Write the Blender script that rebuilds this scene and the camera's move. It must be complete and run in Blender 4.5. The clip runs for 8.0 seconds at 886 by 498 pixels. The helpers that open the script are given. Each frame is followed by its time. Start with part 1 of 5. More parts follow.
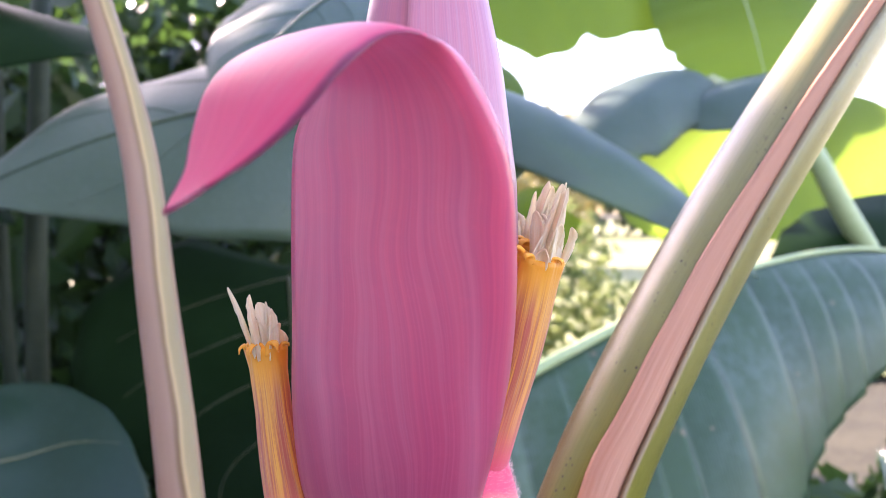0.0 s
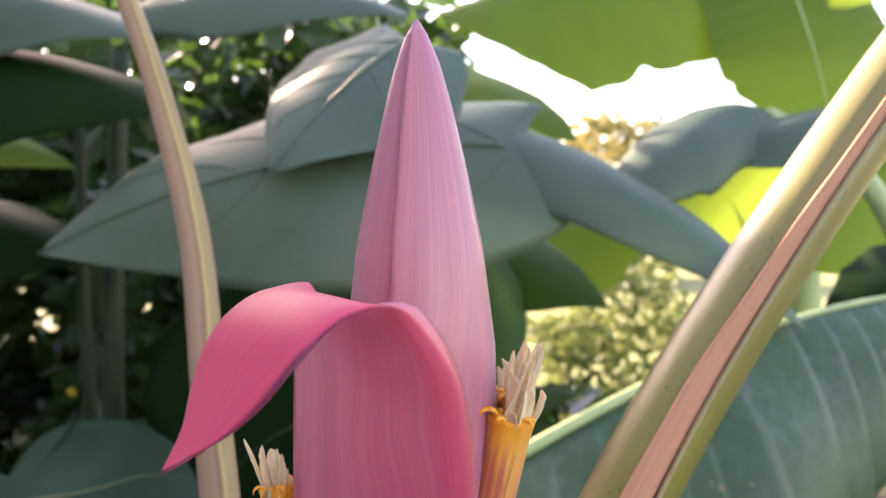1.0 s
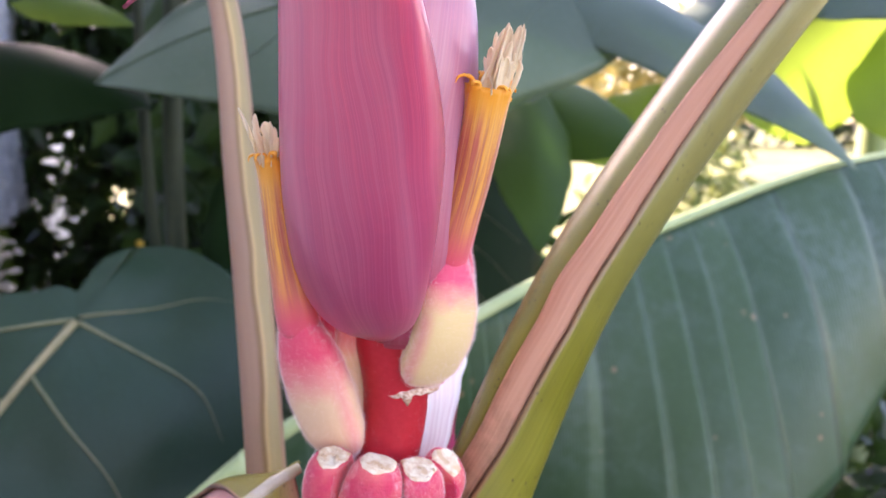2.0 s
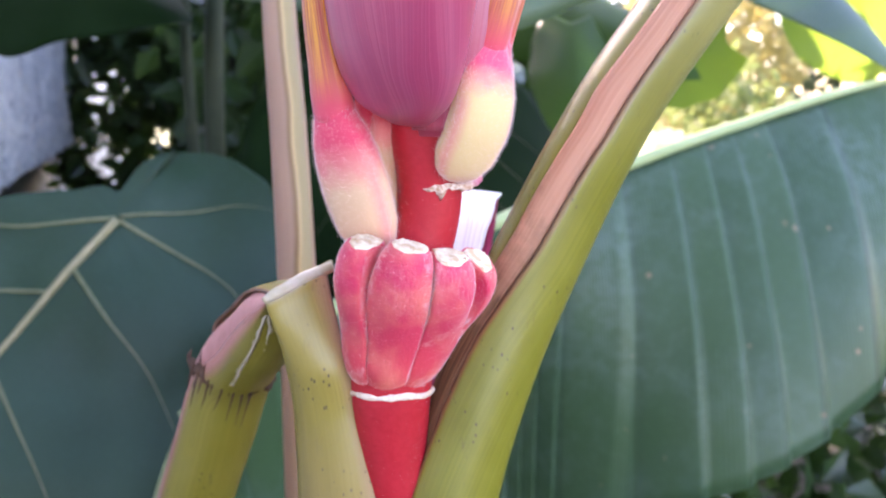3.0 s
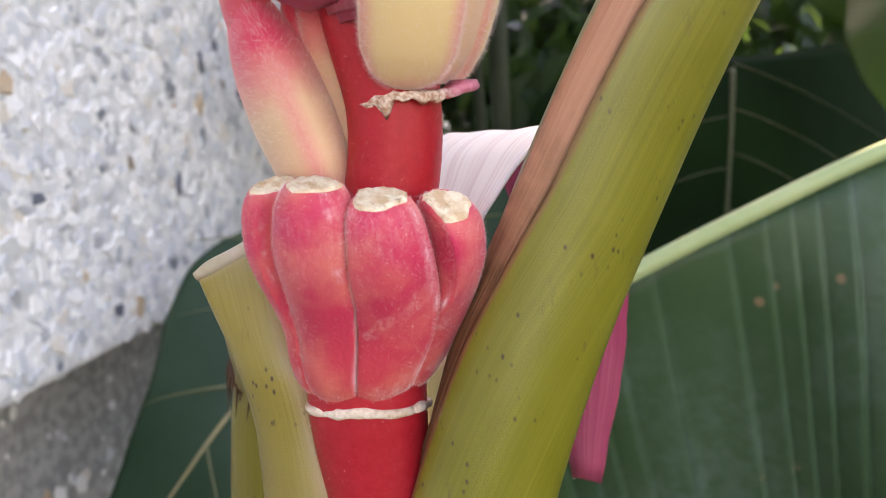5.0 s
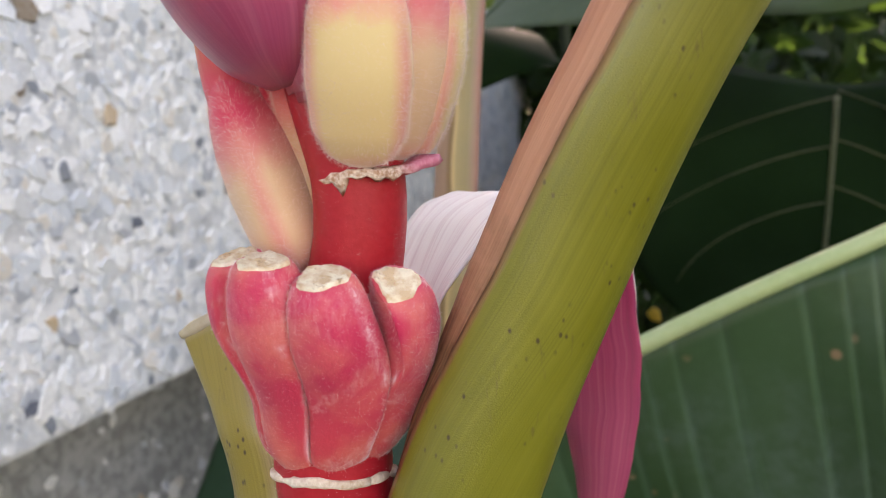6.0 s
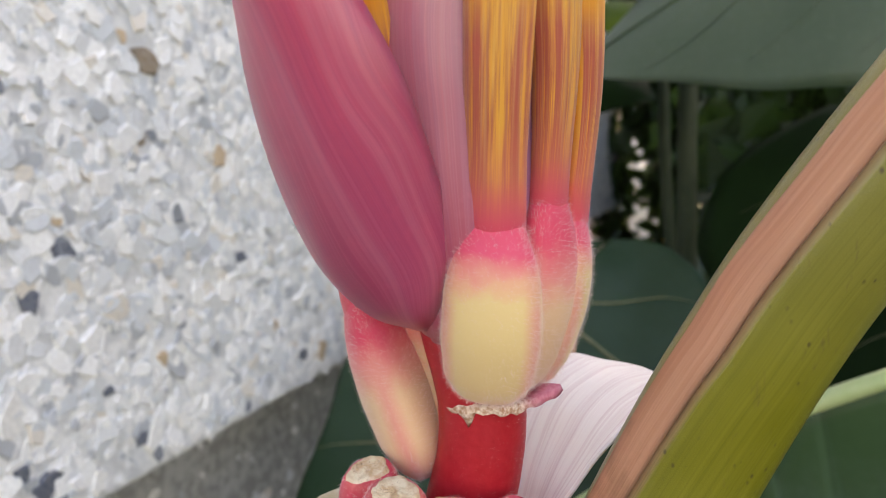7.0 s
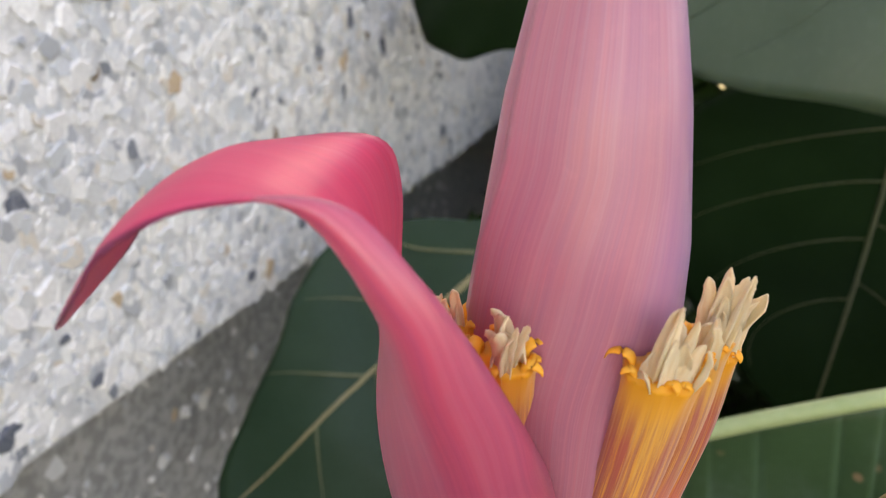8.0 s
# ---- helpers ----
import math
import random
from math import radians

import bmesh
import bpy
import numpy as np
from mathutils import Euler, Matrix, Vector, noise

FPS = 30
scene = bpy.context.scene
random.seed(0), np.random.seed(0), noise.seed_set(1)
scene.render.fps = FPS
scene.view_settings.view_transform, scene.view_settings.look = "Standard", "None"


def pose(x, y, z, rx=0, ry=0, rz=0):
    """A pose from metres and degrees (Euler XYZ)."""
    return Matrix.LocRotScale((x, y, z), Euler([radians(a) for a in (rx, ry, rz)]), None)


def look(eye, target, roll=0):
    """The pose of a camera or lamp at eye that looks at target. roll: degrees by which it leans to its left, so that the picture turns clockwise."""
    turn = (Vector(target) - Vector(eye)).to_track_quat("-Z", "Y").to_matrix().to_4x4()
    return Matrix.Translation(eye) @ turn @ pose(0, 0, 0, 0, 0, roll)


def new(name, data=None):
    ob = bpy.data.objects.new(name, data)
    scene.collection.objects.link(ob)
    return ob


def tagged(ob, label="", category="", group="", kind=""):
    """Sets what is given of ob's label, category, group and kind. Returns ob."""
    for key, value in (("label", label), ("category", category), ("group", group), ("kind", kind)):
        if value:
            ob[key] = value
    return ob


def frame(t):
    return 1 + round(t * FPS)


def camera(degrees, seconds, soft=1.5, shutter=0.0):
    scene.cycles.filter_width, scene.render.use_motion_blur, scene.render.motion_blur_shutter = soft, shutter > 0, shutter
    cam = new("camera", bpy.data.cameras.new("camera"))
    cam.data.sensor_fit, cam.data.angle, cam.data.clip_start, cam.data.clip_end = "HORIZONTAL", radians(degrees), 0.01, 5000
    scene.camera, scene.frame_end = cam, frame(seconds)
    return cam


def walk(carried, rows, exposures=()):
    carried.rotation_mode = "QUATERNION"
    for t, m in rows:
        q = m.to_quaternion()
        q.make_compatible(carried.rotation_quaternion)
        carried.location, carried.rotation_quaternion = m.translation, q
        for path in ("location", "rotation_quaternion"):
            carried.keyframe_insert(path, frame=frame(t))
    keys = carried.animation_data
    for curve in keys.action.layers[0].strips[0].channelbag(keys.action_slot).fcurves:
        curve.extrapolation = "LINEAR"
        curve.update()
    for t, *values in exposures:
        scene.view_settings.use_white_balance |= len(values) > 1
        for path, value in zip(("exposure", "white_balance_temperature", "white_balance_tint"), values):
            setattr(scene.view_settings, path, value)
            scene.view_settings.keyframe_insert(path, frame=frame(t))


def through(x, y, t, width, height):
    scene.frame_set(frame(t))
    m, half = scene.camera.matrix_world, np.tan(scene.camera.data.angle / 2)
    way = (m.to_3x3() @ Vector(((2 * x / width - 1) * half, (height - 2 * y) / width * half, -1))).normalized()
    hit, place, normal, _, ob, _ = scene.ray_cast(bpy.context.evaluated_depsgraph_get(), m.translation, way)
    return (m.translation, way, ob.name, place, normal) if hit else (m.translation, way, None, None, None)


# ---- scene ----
cam = camera(59.6, 8.0, soft=0.7)
cam.data.dof.use_dof = True
cam.data.dof.focus_distance = 0.19
cam.data.dof.aperture_fstop = 17.0
PATH = [
    (0, (-0.0024, -0.0001, 0.9969), (-0.0014, 0.4993, 0.9740), -0.40),
    (0.5, (0.0128, -0.0174, 1.0266), (-0.0132, 0.4814, 1.0042), -0.39),
    (1, (0.0225, -0.0271, 1.0433), (-0.0207, 0.4707, 1.0249), -0.29),
    (1.5, (0.0376, -0.0447, 1.0287), (-0.0256, 0.4492, 0.9830), -0.14),
    (1.8, (0.0454, -0.0387, 1.0014), (-0.0291, 0.4487, 0.9182), 0.29),
    (2, (0.0505, -0.0403, 0.9749), (-0.0336, 0.4457, 0.8929), 0.32),
    (2.2, (0.0522, -0.0454, 0.9650), (-0.0373, 0.4384, 0.8757), 0.41),
    (3.3, (0.0544, -0.0487, 0.9059), (-0.0556, 0.4237, 0.7847), 1.42),
    (3.5, (0.0595, -0.0396, 0.9033), (-0.0584, 0.4269, 0.7674), 0.42),
    (4, (0.0614, -0.0049, 0.8821), (-0.1120, 0.4471, 0.7569), -1.16),
    (4.5, (0.0857, 0.0437, 0.8741), (-0.1819, 0.4554, 0.7798), -3.76),
    (4.7, (0.0990, 0.0575, 0.8747), (-0.1888, 0.4565, 0.7855), -4.46),
    (5.8, (0.1427, 0.1025, 0.8827), (-0.2187, 0.4426, 0.8214), -5.12),
    (6, (0.1429, 0.1025, 0.8866), (-0.2231, 0.4372, 0.8233), -4.82),
    (6.5, (0.1374, 0.0940, 0.9158), (-0.2531, 0.4011, 0.8593), -4.32),
    (7, (0.1419, 0.0949, 0.9479), (-0.2570, 0.3887, 0.8807), -3.49),
    (7.3, (0.1517, 0.0901, 0.9813), (-0.2421, 0.3868, 0.8983), -2.16),
    (7.5, (0.1490, 0.0862, 1.0030), (-0.2425, 0.3819, 0.9066), -1.51),
    (8, (0.0940, 0.0758, 1.0575), (-0.2534, 0.3949, 0.8914), 2.08),
]
walk(cam, [(t, look(eye, target, roll)) for t, eye, target, roll in PATH],
     exposures=[(0.0, 2.93, 7000, 37), (0.5, 2.6, 8300, 30), (1.0, 2.57, 8600, 28), (1.5, 2.42, 8300, 29), (2.0, 2.9, 7700, 38), (3.5, 3.28, 7100, 30), (4.0, 3.32, 7200, 26), (4.5, 2.95, 8800, 30), (6.0, 2.52, 9700, 27), (7.0, 2.4, 10000, 25), (8.0, 2.45, 10300, 26)])

# ---- light ----
SUN_FROM = Vector((-0.60, 0.60, 0.53)).normalized()
world = bpy.data.worlds.new("sky")
scene.world = world
world.use_nodes = True
wn = world.node_tree
sky = wn.nodes.new("ShaderNodeTexSky")
sky.sky_type, sky.sun_disc = "NISHITA", False
sky.sun_elevation = math.asin(SUN_FROM.z)
sky.sun_rotation = math.atan2(SUN_FROM.x, SUN_FROM.y)
wn.nodes["Background"].inputs["Strength"].default_value = 0.15
wn.links.new(sky.outputs["Color"], wn.nodes["Background"].inputs["Color"])
sun = new("sun", bpy.data.lights.new("sun", "SUN"))
sun.data.energy, sun.data.angle, sun.data.color = 4.0, radians(0.6), (1.0, 0.93, 0.82)
sun.matrix_world = look(SUN_FROM * 20, (0, 0, 0))


# ---- material helpers ----
class Mat:
    """A small builder round a Principled material."""

    def __init__(self, name, rough=0.5, spec=0.4):
        self.m = bpy.data.materials.new(name)
        self.m.use_nodes = True
        self.t = self.m.node_tree
        self.b = self.t.nodes["Principled BSDF"]
        self.b.inputs["Roughness"].default_value = rough
        self.b.inputs["Specular IOR Level"].default_value = spec
        self.out = self.t.nodes["Material Output"]

    def n(self, kind, **props):
        node = self.t.nodes.new(kind)
        if kind == "ShaderNodeTexNoise":
            node.inputs["Detail"].default_value = props.get("detail", 4.0)
            node.inputs["Roughness"].default_value = props.get("rough", 0.55)
            node.inputs["Scale"].default_value = props.get("scale", 10.0)
        return node

    def link(self, a, b):
        self.t.links.new(a, b)

    def coord(self, kind="Object", scale=(1, 1, 1)):
        tc = self.n("ShaderNodeTexCoord")
        mp = self.n("ShaderNodeMapping")
        mp.inputs["Scale"].default_value = scale
        self.link(tc.outputs[kind], mp.inputs["Vector"])
        return mp.outputs["Vector"]

    def noise(self, scale, vec=None, detail=4.0, rough=0.55):
        nd = self.n("ShaderNodeTexNoise", scale=scale, detail=detail, rough=rough)
        self.link(vec if vec is not None else self.coord(), nd.inputs["Vector"])
        return nd.outputs["Fac"]

    def ramp(self, fac, stops):
        r = self.n("ShaderNodeValToRGB")
        el = r.color_ramp.elements
        while len(el) < len(stops):
            el.new(0.5)
        for e, (p, c) in zip(el, stops):
            e.position = p
            e.color = (c, c, c, 1) if isinstance(c, (int, float)) else (*c, 1)
        self.link(fac, r.inputs["Fac"])
        return r.outputs["Color"]

    def mix(self, fac, a, b, mode="MIX"):
        x = self.n("ShaderNodeMix")
        x.data_type, x.blend_type = "RGBA", mode
        for sock, val in ((x.inputs[0], fac), (x.inputs[6], a), (x.inputs[7], b)):
            if isinstance(val, (int, float)):
                sock.default_value = val
            elif isinstance(val, tuple):
                sock.default_value = (*val, 1)
            else:
                self.link(val, sock)
        return x.outputs[2]

    def math(self, op, a, b=0.5):
        x = self.n("ShaderNodeMath")
        x.operation = op
        for sock, val in ((x.inputs[0], a), (x.inputs[1], b)):
            if isinstance(val, (int, float)):
                sock.default_value = val
            else:
                self.link(val, sock)
        return x.outputs[0]

    def uv(self, axis=None, scale=(1, 1, 1)):
        v = self.coord("UV", scale)
        if axis is None:
            return v
        sp = self.n("ShaderNodeSeparateXYZ")
        self.link(v, sp.inputs[0])
        return sp.outputs[axis]

    def color(self, sock):
        if isinstance(sock, tuple):
            self.b.inputs["Base Color"].default_value = (*sock, 1)
        else:
            self.link(sock, self.b.inputs["Base Color"])
        return self

    def bump(self, height, strength=0.3, dist=0.001):
        bp = self.n("ShaderNodeBump")
        bp.inputs["Strength"].default_value = strength
        bp.inputs["Distance"].default_value = dist
        self.link(height, bp.inputs["Height"])
        self.link(bp.outputs["Normal"], self.b.inputs["Normal"])
        return self

    def glow_through(self, colour, amount):
        """Light that passes through a thin leaf or petal."""
        tr = self.n("ShaderNodeBsdfTranslucent")
        if isinstance(colour, tuple):
            tr.inputs["Color"].default_value = (*colour, 1)
        else:
            self.link(colour, tr.inputs["Color"])
        mx = self.n("ShaderNodeMixShader")
        mx.inputs[0].default_value = amount
        self.link(self.b.outputs[0], mx.inputs[1])
        self.link(tr.outputs[0], mx.inputs[2])
        self.link(mx.outputs[0], self.out.inputs["Surface"])
        return self


def petal_material(name, c1, c2, c3, streak=90.0, rough=0.42, through=0.12, sway=0.16, pale=None, rim=None, flank=None, coat=0.0, spec=0.42, lit=None, firm=1.0, foot=None, reach=0.42):
    """Streaked petal skin: fine lines along its length over a broad change of tone."""
    k = Mat(name, rough, spec)
    bend = k.noise(1.0, k.uv(scale=(1.1, 2.7, 1)), 2.0)
    shift = k.n("ShaderNodeCombineXYZ")
    k.link(k.math("MULTIPLY", bend, sway), shift.inputs[0])
    moved = k.n("ShaderNodeVectorMath")
    moved.operation = "ADD"
    k.link(k.uv(), moved.inputs[0])
    k.link(shift.outputs[0], moved.inputs[1])

    def along(su, sv):
        mp = k.n("ShaderNodeMapping")
        mp.inputs["Scale"].default_value = (su, sv, 1)
        k.link(moved.outputs[0], mp.inputs["Vector"])
        return mp.outputs["Vector"]

    lines = k.noise(1.0, along(streak, 1.6), 3.0, 0.6)
    fine = k.noise(1.0, along(streak * 5, 5.0), 2.0, 0.6)
    broad = k.noise(1.0, along(5, 1.2), 2.0)
    col = k.mix(k.ramp(broad, [(0.3, 0.0), (0.7, 1.0)]), c1, c2)
    col = k.mix(k.ramp(lines, [(0.44, 0.0), (0.68, 0.5 * firm)]), col, c3)
    col = k.mix(k.ramp(fine, [(0.5, 0.0), (0.75, 0.35)]), col, tuple(c * 1.35 for c in c2))
    # lilac highlight painted onto one side of the bud
    if flank:
        col = k.mix(k.ramp(k.math("ADD", k.uv("X"), k.math("MULTIPLY", bend, 0.1)), [(0.37, 0.0), (0.57, 0.85)]), col, flank)
    if foot:
        low = k.math("ADD", k.uv("Y"), k.math("MULTIPLY", k.math("SUBTRACT", broad, 0.5), 0.25))
        col = k.mix(k.ramp(low, [(0.02, 0.85), (reach * 0.4, 0.7), (reach, 0.0)]), col, foot)
    if coat:
        k.b.inputs["Coat Weight"].default_value = coat
        k.b.inputs["Coat Roughness"].default_value = 0.32
    if pale:
        wide = k.noise(1.0, along(streak * 0.8, 0.8), 4.0, 0.7)
        col = k.mix(k.ramp(wide, [(0.46, 0.0), (0.74, 0.4 * firm)]), col, pale)
        hair = k.noise(1.0, along(streak * 9, 2.0), 2.0, 0.6)
        col = k.mix(k.ramp(hair, [(0.50, 0.0), (0.70, 0.15)]), col, pale)
    if rim:
        edge = k.math("ABSOLUTE", k.math("SUBTRACT", k.uv("X"), 0.5))
        edge = k.math("ADD", edge, k.math("MULTIPLY", k.math("SUBTRACT", k.noise(90), 0.5), 0.10))
        late = k.ramp(k.uv("Y"), [(0.52, 0.0), (0.64, 0.92)])
        col = k.mix(k.math("MULTIPLY", k.ramp(edge, [(0.43, 0.0), (0.47, 1.0)]), late), col, rim)
    blotch = k.noise(240, None, 4.0, 0.65)
    col = k.mix(k.ramp(blotch, [(0.55, 0.0), (0.8, 0.18)]), col, tuple(min(0.9, c * 1.3 + 0.06) for c in c2))
    k.color(col).bump(k.math("ADD", lines, k.math("MULTIPLY", blotch, 0.6)), 0.22, 0.0004)
    k.b.inputs["Sheen Weight"].default_value = 0.05
    k.b.inputs["Sheen Roughness"].default_value = 0.45
    return k.glow_through(lit or c2, through).m


M = {}
M["bract"] = petal_material("bract_skin", (0.56, 0.105, 0.200), (0.68, 0.095, 0.165), (0.40, 0.065, 0.19), 26, 0.30, 0.34, 0.48, (0.84, 0.40, 0.50), (0.10, 0.02, 0.07), coat=0.8, lit=(0.95, 0.40, 0.54), firm=1.0, foot=(0.36, 0.050, 0.150))
M["bract_in"] = petal_material("bract_inside", (0.76, 0.060, 0.150), (0.84, 0.072, 0.170), (0.66, 0.065, 0.17), 34, 0.42, 0.34, 0.2, (0.88, 0.24, 0.33), (0.10, 0.02, 0.07), spec=0.25, lit=(0.95, 0.36, 0.52))
M["bud"] = petal_material("bud_skin", (0.48, 0.17, 0.27), (0.56, 0.17, 0.22), (0.43, 0.16, 0.26), 60, 0.34, 0.12, 0.05, foot=(0.45, 0.030, 0.075), reach=0.26)
M["bud_bract"] = petal_material("bud_bract_skin", (0.49, 0.175, 0.265), (0.57, 0.175, 0.22), (0.42, 0.155, 0.26), 60, 0.32, 0.12, 0.05, (0.64, 0.36, 0.42), None, (0.36, 0.235, 0.50), 0.4, foot=(0.45, 0.030, 0.075), reach=0.26)


def fruit_material():
    k = Mat("fruit_skin", 0.5, 0.3)
    o = k.coord()
    u = k.uv("X")
    v = k.uv("Y")
    big = k.noise(70, o, 3.0)
    fine = k.noise(900, o, 4.0)
    col = k.mix(k.ramp(v, [(0.0, 0.0), (0.75, 1.0)]), (0.61, 0.062, 0.057), (0.65, 0.036, 0.096))
    col = k.mix(k.ramp(big, [(0.42, 0.0), (0.70, 0.62)]), col, (0.80, 0.23, 0.165))
    ridge = k.math("ABSOLUTE", k.math("SUBTRACT", k.math("FRACT", k.math("MULTIPLY", u, 3.0)), 0.5))
    bloom = k.math("MULTIPLY", k.ramp(ridge, [(0.0, 1.0), (0.05, 0.4), (0.12, 0.0)]), k.ramp(k.noise(130, o, 4.0), [(0.50, 0.0), (0.70, 1.0)]))
    bloom = k.math("MULTIPLY", bloom, k.ramp(fine, [(0.35, 0.3), (0.6, 1.0)]))
    col = k.mix(bloom, col, (0.85, 0.62, 0.66))
    patch = k.math("MULTIPLY", k.ramp(k.noise(60, o, 3.0), [(0.50, 0.0), (0.62, 1.0)]), k.ramp(k.noise(1.0, k.coord("Object", (900, 900, 330)), 5.0, 0.75), [(0.40, 0.0), (0.62, 0.75)]))
    patch = k.math("MULTIPLY", patch, k.ramp(v, [(0.06, 0.0), (0.2, 1.0), (0.5, 1.0), (0.7, 0.15)]))
    col = k.mix(patch, col, (0.86, 0.66, 0.62))
    k.color(col).bump(fine, 0.5, 0.0006)
    k.b.inputs["Sheen Weight"].default_value = 0.2
    k.b.inputs["Sheen Roughness"].default_value = 0.4
    k.b.inputs["Sheen Tint"].default_value = (1, 0.8, 0.85, 1)
    return k.m


def ovary_material(name, stops):
    k = Mat(name, 0.55, 0.25)
    o = k.coord()
    u, v = k.uv("X"), k.uv("Y")
    fine = k.noise(1100, o, 4.0)
    wob = k.math("ADD", v, k.math("MULTIPLY", k.math("SUBTRACT", k.noise(160, o, 3.0), 0.5), 0.16))
    col = k.ramp(wob, stops)
    ridge = k.math("ABSOLUTE", k.math("SUBTRACT", k.math("FRACT", k.math("MULTIPLY", u, 3.0)), 0.5))
    col = k.mix(k.math("MULTIPLY", k.ramp(ridge, [(0.0, 0.85), (0.08, 0.5), (0.17, 0.0)]), k.ramp(v, [(0.60, 1.0), (0.78, 0.0)])), col, (0.74, 0.28, 0.24))
    k.color(col).bump(fine, 0.2, 0.0005)
    k.b.inputs["Sheen Weight"].default_value = 0.3
    return k.m


def tube_material():
    k = Mat("petal_tube", 0.45, 0.35)
    lines = k.noise(1.0, k.uv(scale=(15, 0.35, 1)), 5.0, 0.75)
    v = k.uv("Y")
    col = k.mix(k.math("MULTIPLY", k.ramp(lines, [(0.43, 0.0), (0.50, 1.0)]), k.ramp(v, [(0.70, 1.0), (0.92, 0.35)])), (0.88, 0.42, 0.07), (0.52, 0.10, 0.075))
    col = k.mix(k.ramp(k.noise(1.0, k.uv(scale=(60, 1, 1))), [(0.5, 0.0), (0.7, 0.4)]), col, (0.92, 0.66, 0.24))
    col = k.mix(k.ramp(v, [(0.0, 0.95), (0.16, 0.75), (0.42, 0.0)]), col, (0.78, 0.19, 0.13))
    col = k.mix(k.ramp(v, [(0.0, 1.0), (0.08, 0.9), (0.24, 0.0)]), col, (0.80, 0.075, 0.145))
    col = k.mix(k.ramp(v, [(0.80, 0.0), (0.97, 1.0)]), col, (0.90, 0.36, 0.02))
    k.color(col).bump(lines, 0.35, 0.0006)
    k.b.inputs["Sheen Weight"].default_value = 0.3
    return k.glow_through((0.9, 0.4, 0.05), 0.15).m


def speckled(name, c1, c2, rough=0.5, scale=200.0, bump=0.2, spec=0.35, dist=0.0005):
    k = Mat(name, rough, spec)
    a, b = k.noise(scale, None, 5.0, 0.6), k.noise(scale * 0.12, None, 3.0)
    f = k.math("ADD", k.math("MULTIPLY", a, 0.5), k.math("MULTIPLY", b, 0.5))
    k.color(k.mix(k.ramp(f, [(0.35, 0.0), (0.65, 1.0)]), c1, c2)).bump(a, bump, dist)
    return k.m


def sheath_material(name, body, body2, edge, fleck=True, pale=(0.34, 0.29, 0.17), reach=(0.55, 0.85), blush=((0.81, 0.0), (0.89, 0.7), (0.96, 1.0)), low=None):
    """Leaf sheath and stalk skin: long fibres, coloured margins (u near 0 and 1), dark flecks."""
    k = Mat(name, 0.28, 0.42)
    k.b.inputs["Coat Weight"].default_value = 0.1
    k.b.inputs["Coat Roughness"].default_value = 0.30
    u = k.uv("X")
    fib = k.noise(1.0, k.uv(scale=(60, 1.2, 1)), 3.0, 0.6)
    broad = k.noise(26, None, 3.0)
    col = k.mix(k.ramp(broad, [(0.35, 0.0), (0.7, 1.0)]), body, body2)
    col = k.mix(k.ramp(fib, [(0.45, 0.0), (0.8, 0.3)]), col, tuple(min(1, c * 1.4 + 0.008) for c in body2))
    rim = k.math("ADD", u, k.math("MULTIPLY", k.math("SUBTRACT", k.noise(40), 0.5), 0.012))
    col = k.mix(k.ramp(rim, [(0.0, 0.8), (0.012, 0.5), (0.020, 0.0), *blush]), col, edge)
    col = k.mix(k.ramp(k.uv("Y"), [(reach[0], 0.0), (reach[1], 0.75)]), col, pale)
    col = k.mix(k.math("MULTIPLY", k.ramp(u, [(0.0, 1.0), (0.003, 0.8), (0.008, 0.0)]), k.math("MULTIPLY", k.ramp(k.noise(90), [(0.35, 0.2), (0.55, 0.9)]), k.ramp(k.uv("Y"), [(0.5, 1.0), (0.72, 0.2)]))), col, (0.09, 0.045, 0.02))
    if fleck:
        vo = k.n("ShaderNodeTexVoronoi")
        vo.inputs["Scale"].default_value = 1.0
        k.link(k.coord("Object", (420, 420, 260)), vo.inputs["Vector"])
        spot = k.math("MULTIPLY", k.ramp(vo.outputs["Distance"], [(0.10, 1.0), (0.24, 0.0)]), k.ramp(k.noise(70), [(0.53, 0.0), (0.60, 0.95)]))
        col = k.mix(spot, col, (0.05, 0.03, 0.02))
        scuff = k.noise(1.0, k.coord("Object", (420, 420, 60)), 4.0, 0.7)
        col = k.mix(k.math("MULTIPLY", k.ramp(scuff, [(0.60, 0.0), (0.72, 0.6)]), k.ramp(k.noise(22), [(0.48, 0.0), (0.6, 1.0)])), col, (0.10, 0.06, 0.035))
    thread = k.noise(1.0, k.uv(scale=(240, 3.0, 1)), 3.0, 0.65)
    col = k.mix(k.ramp(thread, [(0.48, 0.0), (0.70, 0.38)]), col, tuple(c * 0.55 for c in body))
    if low:
        col = k.mix(k.ramp(k.uv("Y"), [(0.12, 0.75), (0.50, 0.0)]), col, k.mix(k.ramp(thread, [(0.40, 0.0), (0.60, 1.0)]), tuple(c * 0.62 for c in low), low))
        col = k.mix(k.ramp(rim, [(0.955, 0.0), (0.975, 0.8), (1.0, 1.0)]), col, (0.12, 0.055, 0.03))
    pore = k.noise(2600, None, 3.0, 0.6)
    k.color(col).bump(k.math("ADD", fib, k.math("MULTIPLY", pore, 0.9)), 0.22, 0.0005)
    return k.m


